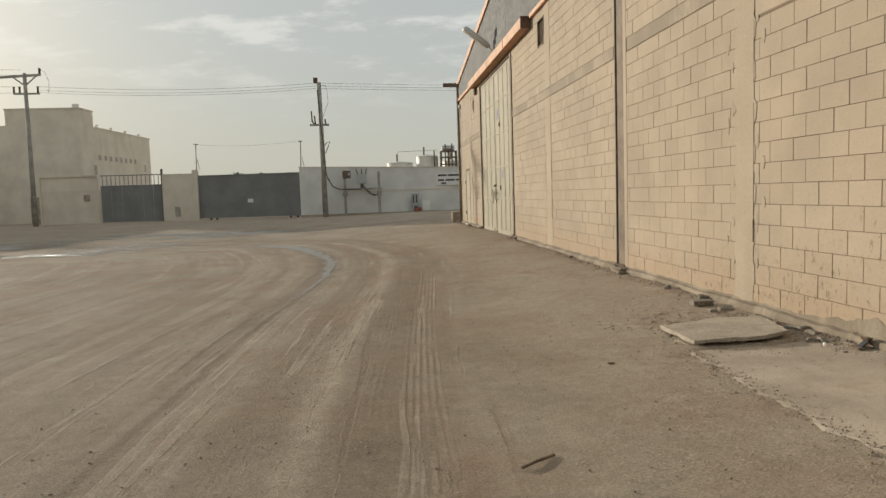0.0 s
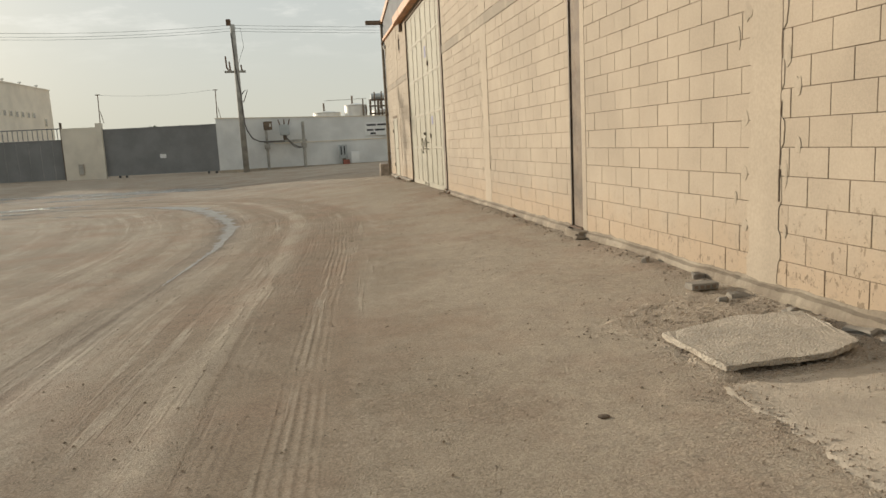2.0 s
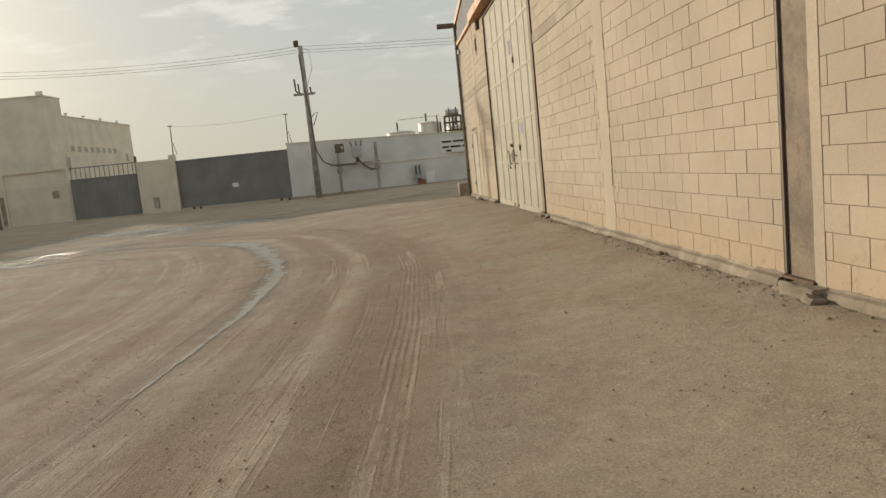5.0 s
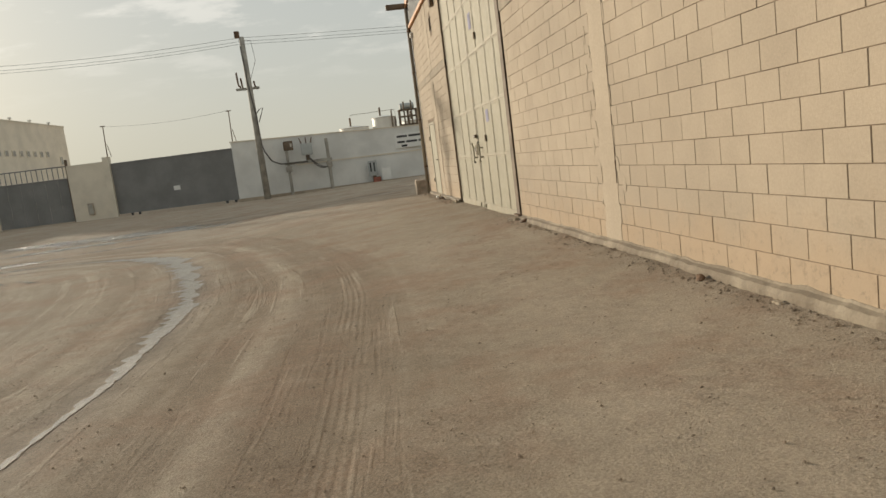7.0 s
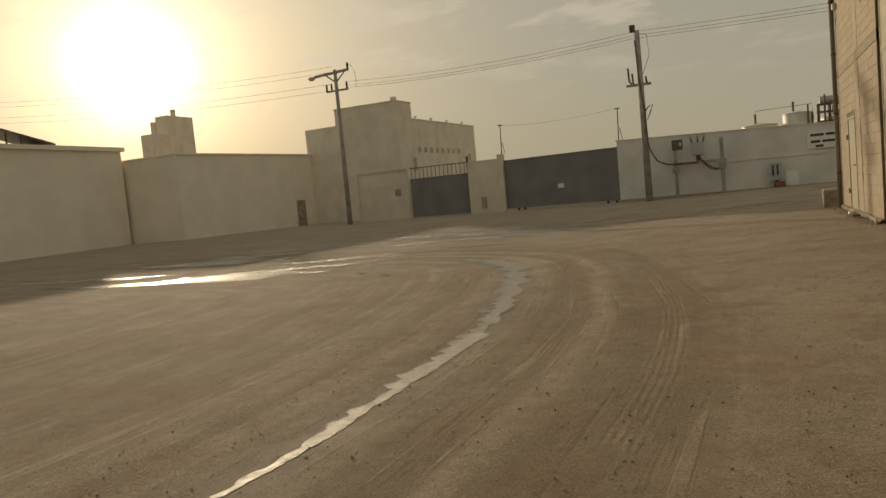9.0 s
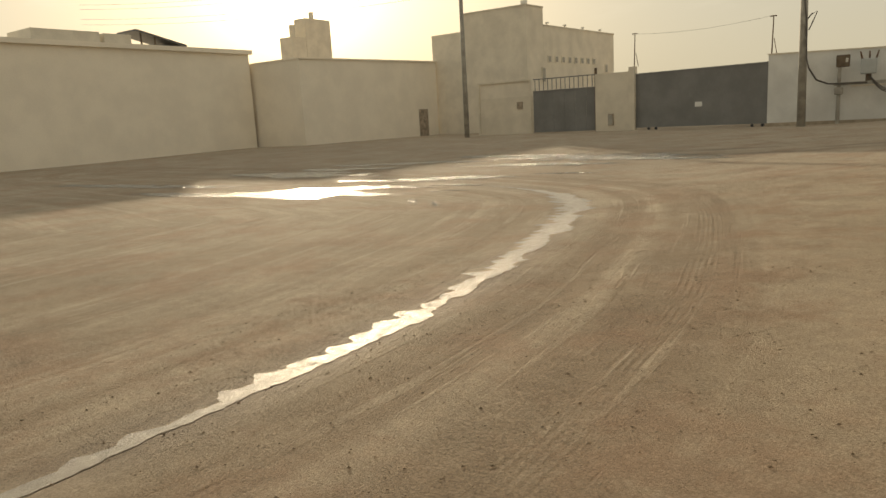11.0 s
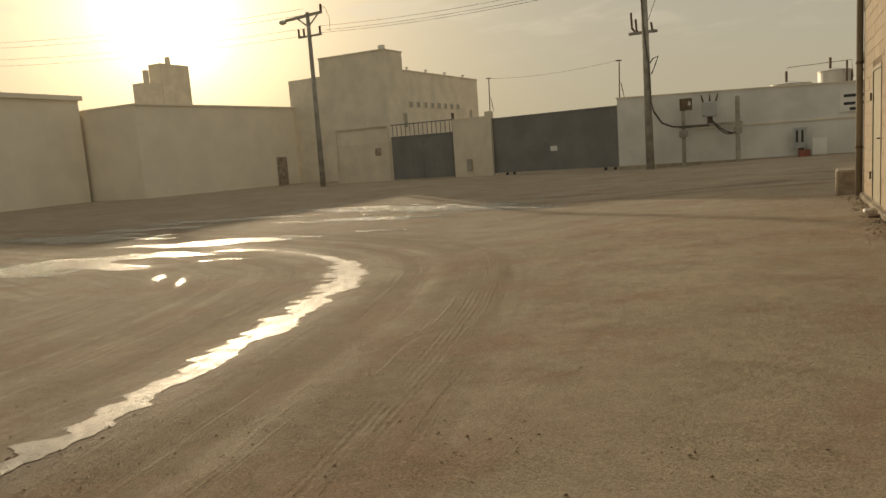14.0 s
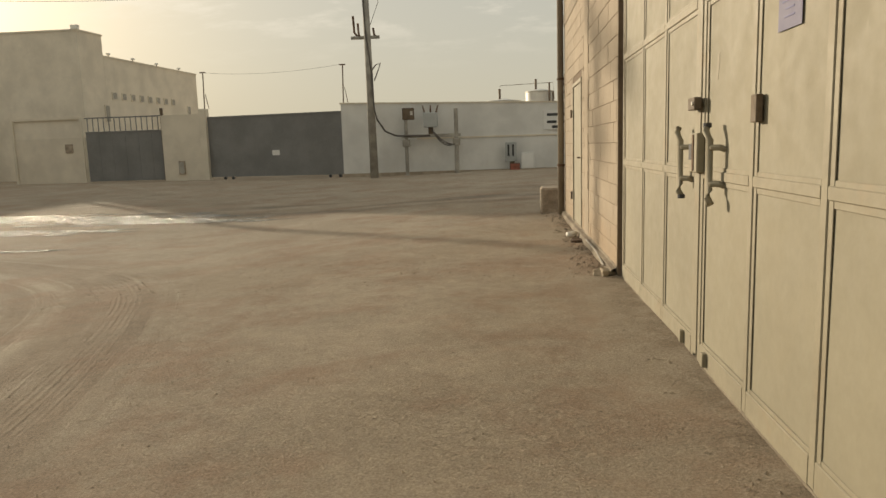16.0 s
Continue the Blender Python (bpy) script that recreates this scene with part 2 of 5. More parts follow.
    # grains of two sizes
    c = n.mix(1.0, c, n.ramp(n.noise(75, 6, 0.8), 0.32, 0.68, 0.84, 1.47), "MULTIPLY")
    c = n.mix(1.0, c, n.ramp(n.noise(7, 8, 0.78), 0.34, 0.66, 0.90, 1.07), "MULTIPLY")
    speck = n.add("ShaderNodeTexVoronoi", feature="F1")
    n.put(speck.inputs["Vector"], n.pos)
    speck.inputs["Scale"].default_value = 60.0
    grit = n.ramp(speck.outputs["Distance"], 0.08, 0.30, 1.0, 0.0)
    gritty = n.ramp(n.noise(2.2, 6, 0.65), 0.46, 0.64)
    c = n.mix(n.math("MULTIPLY", n.math("MULTIPLY", grit, gritty), 0.28), c, (0.13, 0.10, 0.075))
    hole = n.add("ShaderNodeTexVoronoi", feature="F1")
    n.put(hole.inputs["Vector"], n.pos)
    hole.inputs["Scale"].default_value = 24.0
    pits = n.ramp(n.math("ADD", hole.outputs["Distance"], n.math("MULTIPLY", n.noise(50, 4, 0.7), 0.4)), 0.30, 0.36, 1.0, 0.0)
    pits = n.math("MULTIPLY", pits, n.ramp(n.noise(0.8, 7, 0.7), 0.44, 0.60))
    # sunken pits are darkened too, their shade mixed into the sand colour
    c = n.mix(n.math("MULTIPLY", pits, 0.22), c, (0.14, 0.105, 0.075))
    # crumbs and small clods standing out of the packed dust
    crumb = both(n.ramp(n.noise(34, 5, 0.66, stretch=(1, 1.5, 1)), 0.50, 0.60), n.ramp(n.noise(0.9, 7, 0.7), 0.40, 0.62, 0.10, 1.0))
    # dark tint paints the short shadows of the crumbs
    c = n.mix(both(crumb, n.ramp(n.noise(21, 4), 0.42, 0.58, 0.0, 0.16)), c, (0.165, 0.122, 0.086))
    # tread: narrow pale ribs pressed up between the lugs
    rib = n.math("SINE", n.math("MULTIPLY", line, 2 * math.pi / 0.056))
    lug = n.math("SINE", n.math("MULTIPLY", run, 2 * math.pi / 0.09))
    shoes = n.math("ADD", band(1.86, 2.15, 0.03), n.math("ADD", n.math("MULTIPLY", band(1.56, 1.74, 0.03), 0.40), n.math("MULTIPLY", band(0.74, 0.98, 0.03), 0.30)))
    kept = n.math("MULTIPLY", shoes, n.ramp(n.noise(1.3, 9, 0.78), 0.40, 0.60, 0.0, 1.0))
    tread = n.math("MULTIPLY", kept, n.math("ADD", rib, n.math("MULTIPLY", lug, 0.4)))
    c = n.mix(n.math("MULTIPLY", n.ramp(tread, 0.25, 0.95), 0.30), c, (0.440, 0.374, 0.290))
    h = n.math("ADD", n.math("MULTIPLY", n.noise(95, 6, 0.75), 0.9), n.math("MULTIPLY", n.math("MULTIPLY", grit, gritty), -0.8))
    h = n.math("SUBTRACT", h, n.math("MULTIPLY", pits, 0.5))
    h = n.math("ADD", h, n.math("MULTIPLY", both(n.math("SUBTRACT", thin, scuff), driven), 0.55))
    h = n.math("ADD", h, n.math("MULTIPLY", tread, 0.36))
    h = n.math("ADD", h, n.math("MULTIPLY", n.noise(3.0, 6, 0.6), 0.35))
    h = n.math("ADD", h, both(crumb, 0.45))
    n.bump(h, 0.9, 0.015)
    n.put(n.bsdf.inputs["Specular IOR Level"], n.math("ADD", 0.22, n.math("MULTIPLY", wet, 0.10)))
    n.bsdf.inputs["Diffuse Roughness"].default_value = 0.4
    return n.done(c, n.math("SUBTRACT", 0.95, n.math("MULTIPLY", wet, 0.22)))


def water_film(name, low, high, ripple, gloss, swell):
    n = Nodes(name)
    n.bump(n.math("ADD", n.noise(14, 3), n.math("MULTIPLY", n.noise(110, 6, 0.75), 1.1)), ripple, swell)
    n.bsdf.inputs["IOR"].default_value = 1.33
    n.bsdf.inputs["Specular IOR Level"].default_value = gloss
    mud = n.ramp(n.noise(9, 9, 0.78), 0.40, 0.64, low, high)
    return n.done(n.mix(n.noise(2.0), (0.255, 0.245, 0.225), (0.325, 0.312, 0.285)), mud)


M_BLOCK = block_paint()
M_COAT = render_coat("cream_cement_render", (0.350, 0.293, 0.220), (0.285, 0.237, 0.176), 0.50, 0.66, amount=0.35, relief=0.14)
M_FILLER = render_coat("grey_joint_filler", (0.335, 0.282, 0.212), (0.27, 0.225, 0.168), 0.44, 0.62, 0.6, 0.2)
M_BEAM = render_coat("stained_cement_beam", (0.325, 0.272, 0.204), (0.205, 0.176, 0.134), 0.36, 0.56, 0.75)
M_MORTAR = plain("recessed_mortar", (0.175, 0.130, 0.088), 0.95, var=0.35, big=1.1, fine=22, bump=0.5)
M_PLINTH = render_coat("rough_concrete_plinth", (0.285, 0.242, 0.180), (0.160, 0.128, 0.092), 0.36, 0.56, 0.85, 0.9)
M_SAND = ground_sand()
M_WATER = water_film("rippled_pool_water", 0.12, 0.36, 1.0, 0.5, 0.035)
M_FILM = water_film("thin_muddy_water_film", 0.38, 0.64, 0.85, 0.36, 0.014)
M_STEEL = plain("brown_steel_column", (0.155, 0.116, 0.078), 0.75, 0.0, 0.35, 3, 40, 0.25, stain=(0.10, 0.055, 0.03), amount=0.6)
# darker twin of the column steel for recessed parts, shade in its colour
M_DARK = plain("dark_shadowed_steel", (0.11, 0.085, 0.06), 0.6, 0.0, 0.3)
M_GATE = plain("cream_gate_paint", (0.255, 0.234, 0.168), 0.68, 0.0, 0.08, 1.2, 25, 0.12, stain=(0.275, 0.243, 0.168), amount=0.3)
M_FRAME = plain("cream_gate_frame", (0.262, 0.236, 0.168), 0.62, 0.0, 0.1, 2.5, 30, 0.12, stain=(0.28, 0.21, 0.125), amount=0.35)
M_ORANGE = plain("orange_metal_trim", (0.40, 0.190, 0.072), 0.55, 0.0, 0.2, 1.5, 25, 0.1)
M_CLAD = plain("grey_corrugated_sheet", (0.150, 0.155, 0.158), 0.75, 0.0, 0.15, 1.0, 20, 0.1)
M_WHITE = render_coat("white_wall_paint", (0.68, 0.68, 0.65), (0.54, 0.52, 0.47), 0.5, 0.75, 0.25)
# gate grey lifted above its paint; distant haze is put into the colour
M_GREYGATE = plain("hazed_blue_grey_gate_paint", (0.200, 0.200, 0.195), 0.6, 0.0, 0.15, 0.8, 20, 0.1)
M_BEIGE = render_coat("beige_wall_render", (0.68, 0.62, 0.51), (0.56, 0.50, 0.41), 0.5, 0.75, 0.25)
# tan and shed walls brightened: the veil of haze is in their base colour
M_TAN = render_coat("hazed_tan_building_render", (0.73, 0.67, 0.56), (0.56, 0.50, 0.40), 0.5, 0.75, 0.2)
M_SHED = plain("hazed_pale_sheet_wall", (0.82, 0.75, 0.63), 0.8, 0.0, 0.06, 0.6, 12, 0.1)
# weathered grey timber, made paler to carry haze in its colour
M_POLE = plain("hazed_weathered_timber_pole", (0.365, 0.345, 0.300), 0.85, 0.0, 0.3, 2.0, 25, 0.3)
M_WIRE = plain("black_cable", (0.09, 0.08, 0.07), 0.6, 0.0, 0.1, bump=0.05)
M_GREYBOX = plain("grey_steel_cabinet", (0.42, 0.44, 0.43), 0.5, 0.1, 0.12)
M_TANK = plain("white_tank_steel", (0.72, 0.71, 0.66), 0.45, 0.1, 0.1)
M_RED = plain("rusty_red_drum", (0.36, 0.12, 0.08), 0.6, 0.0, 0.25)
M_CONC = plain("broken_concrete", (0.41, 0.345, 0.26), 0.92, 0.0, 0.25, 2.5, 45, 0.6, 0.01, stain=(0.27, 0.215, 0.15), amount=0.6)
M_APRON = plain("pale_concrete_apron", (0.46, 0.395, 0.312), 0.92, 0.0, 0.22, 1.3, 60, 0.7, 0.009, stain=(0.37, 0.30, 0.225), amount=0.75)


def gravel(name, light, dark, scale=70.0, depth=0.02):
    """Rough broken concrete: pale stones in a darker, pitted paste."""
    n = Nodes(name)
    vor = n.add("ShaderNodeTexVoronoi", feature="F1")
    n.put(vor.inputs["Vector"], n.pos)
    vor.inputs["Scale"].default_value = scale
    stone = n.ramp(n.math("ADD", vor.outputs["Distance"], n.math("MULTIPLY", n.noise(scale, 5, 0.7), 0.5)), 0.40, 0.75, 1.0, 0.0)
    c = n.mix(stone, dark, light)
    c = n.mix(1.0, c, n.ramp(n.noise(2.5, 7, 0.65), 0.3, 0.7, 0.78, 1.12), "MULTIPLY")
    c = n.mix(n.math("MULTIPLY", n.ramp(n.noise(7, 8, 0.7), 0.52, 0.66), 0.6), c, tuple(v * 0.7 for v in dark))
    n.bump(n.math("ADD", n.math("MULTIPLY", stone, 0.8), n.math("MULTIPLY", n.noise(25, 8, 0.75), 1.5)), 1.0, depth)
    return n.done(c, 0.93)


M_SLAB = gravel("gravelly_slab_concrete", (0.64, 0.575, 0.48), (0.46, 0.40, 0.32), 62.0, 0.013)
M_RUBBLE = gravel("crumbled_mortar_earth", (0.54, 0.46, 0.36), (0.39, 0.32, 0.24), 55.0, 0.016)
M_GREYBLOCK = plain("old_grey_block", (0.23, 0.205, 0.168), 0.93, 0.0, 0.25, 3.0, 45, 0.5, 0.008)
M_CRUMB = plain("brown_soil_crumbs", (0.245, 0.192, 0.140), 0.95, 0.0, 0.35, 3.0, 40, 0.6, 0.01)
M_STONE = plain("loose_stones", (0.40, 0.33, 0.255), 0.9, 0.0, 0.4, 3.0, 30, 0.4)
M_SOIL_SHADE = plain("dark_loose_soil_and_shade", (0.17, 0.125, 0.085), 0.95, 0.0, 0.4, 3.0, 40, 0.7, 0.012)
M_TRUNK = plain("palm_trunk_bark", (0.16, 0.12, 0.08), 0.9)
M_FROND = plain("palm_fronds", (0.07, 0.085, 0.04), 0.7)
M_PAPER = plain("lilac_printed_paper", (0.205, 0.20, 0.275), 0.8, var=0.06, bump=0.05)
M_INK = plain("faded_blue_ink", (0.19, 0.19, 0.32), 0.8, var=0.1, bump=0.02)
M_SIGNW = plain("white_sign_board", (0.74, 0.74, 0.71), 0.6, var=0.06, bump=0.03)
M_BLACK = plain("black_paint", (0.035, 0.037, 0.04), 0.6, var=0.1, bump=0.02)
# panes paled so the windows look faint; the haze sits in this colour
M_PANE = plain("hazed_window_pane", (0.30, 0.28, 0.24), 0.25, var=0.1, bump=0.0)
M_PLASTIC = plain("white_plastic", (0.76, 0.75, 0.70), 0.5, var=0.1, bump=0.05)
M_RUST = plain("rusted_iron", (0.14, 0.085, 0.05), 0.8, 0.0, 0.4, 5, 50, 0.4)
M_GALV = plain("galvanised_lamp_metal", (0.55, 0.53, 0.48), 0.5, 0.1, 0.12)
M_SOLAR = plain("dark_panel_sheet", (0.10, 0.10, 0.10), 0.4, 0.0, 0.1)

# ---------- mesh helpers ----------


def box(bm, x0, x1, y0, y1, z0, z1, bevel=0.0, turn=None):
    m = Matrix.Translation(((x0 + x1) / 2, (y0 + y1) / 2, (z0 + z1) / 2)) @ (turn or Matrix()) @ Matrix.Diagonal((x1 - x0, y1 - y0, z1 - z0, 1))
    made = bmesh.ops.create_cube(bm, size=1.0, matrix=m)["verts"]
    if bevel:
        edges = list({e for v in made for e in v.link_edges})
        bmesh.ops.bevel(bm, geom=edges, offset=bevel, segments=1, affect="EDGES", profile=0.5)
    return bm


def rod(bm, a, b, r, r2=None, seg=8):
    a, b = Vector(a), Vector(b)
    way = b - a
    m = Matrix.Translation((a + b) / 2) @ way.to_track_quat("Z", "Y").to_matrix().to_4x4()
    bmesh.ops.create_cone(bm, cap_ends=True, segments=seg, radius1=r, radius2=r if r2 is None else r2, depth=way.length, matrix=m)
    return bm


def tube(bm, pts, r, seg=6):
    """A bent bar or cable through the given points."""
    rings, pts = [], [Vector(p) for p in pts]
    for i, p in enumerate(pts):
        way = (pts[min(i + 1, len(pts) - 1)] - pts[max(i - 1, 0)]).normalized()
        side = way.cross(Vector((0.13, 0.21, 0.97))).normalized()
        up = side.cross(way)
        rings.append([bm.verts.new(p + (side * math.cos(k * math.tau / seg) + up * math.sin(k * math.tau / seg)) * r) for k in range(seg)])
    for p, q in zip(rings, rings[1:]):
        for k in range(seg):
            bm.faces.new((p[k], p[(k + 1) % seg], q[(k + 1) % seg], q[k]))
    bm.faces.new(rings[0][::-1])
    bm.faces.new(rings[-1])
    return bm


def sag(a, b, drop, steps=16):
    a, b = Vector(a), Vector(b)
    return [a.lerp(b, i / steps) - Vector((0, 0, drop * 4 * (i / steps) * (1 - i / steps))) for i in range(steps + 1)]


def prism(bm, outline, z0, z1):
    low = [bm.verts.new((x, y, z0)) for x, y in outline]
    top = [bm.verts.new((x, y, z1)) for x, y in outline]
    bm.faces.new(low[::-1])
    bm.faces.new(top)
    for i in range(len(low)):
        j = (i + 1) % len(low)
        bm.faces.new((low[i], low[j], top[j], top[i]))
    return bm


def mesh_of(name, bm, material, smooth=False):
    bmesh.ops.recalc_face_normals(bm, faces=bm.faces)
    me = bpy.data.meshes.new(name)
    bm.to_mesh(me)
    bm.free()
    me.materials.append(material)
    if smooth:
        for p in me.polygons:
            p.use_smooth = True
    return me


def part(name, bm, material, parent=None, label="", smooth=False):
    ob = new(name, mesh_of(name, bm, material, smooth))
    if parent:
        ob.parent = parent
    return tagged(ob, label) if label else ob


def thing(name, label, category, group="", kind="", at=(0, 0, 0)):
    ob = new(name)
    ob.empty_display_size = 0.1
    ob.location = at
    return tagged(ob, label, category, group, kind)


def B():
    return bmesh.new()


def data_mesh(name, verts, faces, material, parent=None):
    me = bpy.data.meshes.new(name)
    me.from_pydata(verts, [], faces)
    me.materials.append(material)
    ob = new(name, me)
    if parent:
        ob.parent = parent
    return ob


def step(a, b, v):
    t = np.clip((v - a) / (b - a), 0, 1)
    return t * t * (3 - 2 * t)


# ---------- ground ----------
# the line that lorries follow round the yard: the wet rut
LANE = [(-3.4, -40), (-2.4, -12), (-2.0, 0), (-1.65, 7.6), (-1.48, 9.6), (-1.24, 12.2), (-1.13, 13.8), (-1.12, 15.2), (-1.19, 16.5), (-1.32, 17.8), (-1.60, 19.1), (-1.94, 20.6),
        (-2.32, 22.0), (-2.82, 23.4), (-3.47, 24.75), (-4.5, 25.95), (-6.35, 26.95), (-9.5, 27.9), (-15, 29), (-30, 31)]


def smooth_line(pts, n=10):
    out, p = [], np.array(pts, float)
    p = np.vstack([2 * p[0] - p[1], p, 2 * p[-1] - p[-2]])
    for i in range(1, len(p) - 2):
        for t in np.linspace(0, 1, n, endpoint=False):
            a, b, c, d = p[i - 1], p[i], p[i + 1], p[i + 2]
            out.append(0.5 * (2 * b + (c - a) * t + (2 * a - 5 * b + 4 * c - d) * t**2 + (3 * b - a - 3 * c + d) * t**3))
    return np.array(out + [p[-2]])


LINE = smooth_line(LANE)
LINE_RUN = np.r_[0, np.cumsum(np.hypot(*np.diff(LINE, axis=0).T))]


def lane(x, y):
    """Signed distance to the right of the wet rut, and the way run along it."""
    x, y = np.ravel(x), np.ravel(y)
    best, off, run = np.full(x.shape, 1e9), np.zeros(x.shape), np.zeros(x.shape)
    for (ax, ay), (bx, by), s in zip(LINE, LINE[1:], LINE_RUN):
        ux, uy = bx - ax, by - ay
        ln = math.hypot(ux, uy)
        ux, uy = ux / ln, uy / ln
        t = np.clip((x - ax) * ux + (y - ay) * uy, 0, ln)
        d = np.hypot(x - ax - t * ux, y - ay - t * uy)
        side = np.sign((x - ax) * uy - (y - ay) * ux)
        closer = d < best
        best = np.where(closer, d, best)
        off, run = np.where(closer, d * side, off), np.where(closer, s + t, run)
    return off, run


def base_height(x, y):
    return -0.34 * step(0, 1, (3.6 - x) / 8.1) * (1 - 0.55 * step(30, 52, y))


WAVES = np.random.rand(40, 4)


def rough_noise(x, y, scale):
    """A smooth random field made of sine waves."""
    out = 0.0
    for a, b, c, d in WAVES:
        ang = a * math.tau
        k = scale * (0.5 + 1.8 * b)
        out = out + (0.4 + d) * np.sin((x * math.cos(ang) + y * math.sin(ang)) * k + c * math.tau) / (0.5 + 1.8 * b)
    return out / 6.5


def surface(x, y, off=None, run=None):
    if off is None:
        off, run = lane(x, y)
    ruts = 0.0
    for at, width, deep in ((0.0, 0.24, 0.016), (0.42, 0.13, -0.010), (0.95, 0.2, 0.014), (1.3, 0.14, -0.012), (1.95, 0.24, 0.014), (2.3, 0.13, -0.010),
                            (-0.7, 0.3, 0.012), (-1.3, 0.25, -0.010), (-2.1, 0.35, 0.014), (-2.8, 0.2, -0.010), (-3.8, 0.4, 0.014), (-5.2, 0.4, 0.012)):
        ruts = ruts - deep * np.exp(-(((off + 0.08 * np.sin(run * 0.5 + at * 9) - at) / width) ** 2)) * (0.75 + 0.5 * np.sin(run * 0.7 + at * 5))
    fade = step(60, 40, y) * step(-25, -14, x)
    soft = 0.0035 * rough_noise(x, y, 1.1) * step(3.6, 2.6, x)
    drift = 0.05 * step(3.15, 3.75, x) * (0.5 + 0.5 * np.clip(rough_noise(0 * x, y, 2.0) + 0.3, 0, 1)) * step(0, 7.6, y)
    return base_height(x, y) + (ruts + soft) * fade + drift * step(40, 33, y)


def pool_field(x, y):
    """Above zero where shallow water stands in the middle of the yard."""
    f = np.full(np.shape(x), -1.0)
    for cx, cy, rx, ry, lean in ((-10.7, 25.1, 2.5, 0.75, 0.14), (-13.4, 24.1, 3.4, 0.30, 0.02), (-9.9, 26.3, 1.7, 0.40, 0.30), (-15.9, 29.6, 3.0, 0.85, 0.0), (-15.4, 31.6, 1.7, 0.50, 0.1),
                                 (-9.5, 28.5, 2.1, 0.50, 0.35), (-7.7, 27.15, 0.95, 0.13, -0.05), (-6.9, 26.05, 0.4, 0.09, 0.2), (-7.4, 25.75, 0.3, 0.08, 0.1),
                                 (-13.8, 34.0, 3.2, 0.55, 0.30), (-8.6, 32.9, 2.4, 0.55, 0.10), (-7.6, 35.6, 3.3, 1.15, -0.05), (-4.9, 34.6, 2.0, 0.32, -0.03), (-10.6, 36.6, 2.6, 0.7, 0.0),
                                 (-20.0, 25.6, 4.0, 0.40, 0.05), (-6.62, 24.0, 0.10, 0.46, 0.7), (-6.0, 23.9, 0.09, 0.50, 0.7), (-6.1, 30.2, 0.7, 0.14, 0.1)):
        u, v = (x - cx) * math.cos(lean) + (y - cy) * math.sin(lean), -(x - cx) * math.sin(lean) + (y - cy) * math.cos(lean)
        f = np.maximum(f, 1 - np.sqrt((u / rx) ** 2 + (v / ry) ** 2))
    return np.where(f < -0.3, 3 * f + 0.6, f) + 0.55 * rough_noise(x * 0.8, y * 2.4, 1.5) * 0.75 + 0.46 * rough_noise(x * 0.7, y * 2, 5.0) + 0.22 * rough_noise(x * 0.8, y * 2, 13.0)


def spread(fine0, fine1, pace, far0, far1):
    mid = list(np.arange(fine0, fine1 + 1e-6, pace))
    lo, hi, g = [], [], pace
    at = fine0
    while at > far0:
        g *= 1.25
        at -= g
        lo.append(max(at, far0))
    at, g = fine1, pace
    while at < far1:
        g *= 1.25
        at += g
        hi.append(min(at, far1))
    return np.array(lo[::-1] + mid + hi)


XS, YS = spread(-10.0, 3.75, 0.11, -2500, 2500), spread(1.0, 38.0, 0.11, -2500, 2500)
GX, GY = (a.ravel() for a in np.meshgrid(XS, YS))
g_off, g_run = lane(GX, GY)
GZ = surface(GX, GY, g_off, g_run)
nx, ny = len(XS), len(YS)
idx = np.arange(nx * ny).reshape(ny, nx)
quads = np.stack([idx[:-1, :-1], idx[:-1, 1:], idx[1:, 1:], idx[1:, :-1]], -1).reshape(-1, 4)
ground = data_mesh("ground", np.stack([GX, GY, GZ], 1).tolist(), quads.tolist(), M_SAND)
tagged(ground, "packed dusty sand yard with curved tyre tracks", "ground", kind="structure")
stream_wet = 0.9 * np.exp(-((g_off / 0.34) ** 2)) * step(41, 60, g_run) * step(90, 80, g_run)
pool_wet = 0.8 * step(-0.6, -0.05, pool_field(GX, GY)) * step(-30, -20, GX) * step(45, 40, GY)
yard_wet = 0.22 * step(24, 30, GY + 0.15 * GX) * step(2.0, -6.0, GX) * step(60, 40, GY) * step(-60, -25, GX)
far_damp = 0.75 * step(0.15, 0.5, rough_noise(GX * 0.30, GY * 2.2, 1.6)) * step(34.5, 36, GY) * step(43, 39, GY) * step(-9, -4, GX) * step(9, 5, GX)
wet = np.clip(np.maximum(np.maximum(stream_wet, pool_wet), np.maximum(yard_wet, far_damp)), 0, 1)
dirt = np.clip(np.exp(-((3.72 - GX) / 0.30) ** 2) + 0.12 * np.exp(-((3.72 - GX) / 0.6) ** 2), 0, 1) * step(33, 31, GY)
for key, values in (("off", g_off), ("run", g_run), ("wet", wet), ("dirt", dirt)):
    ground.data.attributes.new(key, "FLOAT", "POINT").data.foreach_set("value", values.astype(np.float32))
for p in ground.data.polygons:
    p.use_smooth = True

def lie(x, y):
    """Height of the ground sheet itself."""
    x, y = np.asarray(x, float), np.asarray(y, float)
    i = np.clip(np.searchsorted(XS, x) - 1, 0, nx - 2)
    j = np.clip(np.searchsorted(YS, y) - 1, 0, ny - 2)
    u, v = (x - XS[i]) / (XS[i + 1] - XS[i]), (y - YS[j]) / (YS[j + 1] - YS[j])
    Z = GZ.reshape(ny, nx)
    return (Z[j, i] * (1 - u) + Z[j, i + 1] * u) * (1 - v) + (Z[j + 1, i] * (1 - u) + Z[j + 1, i + 1] * u) * v


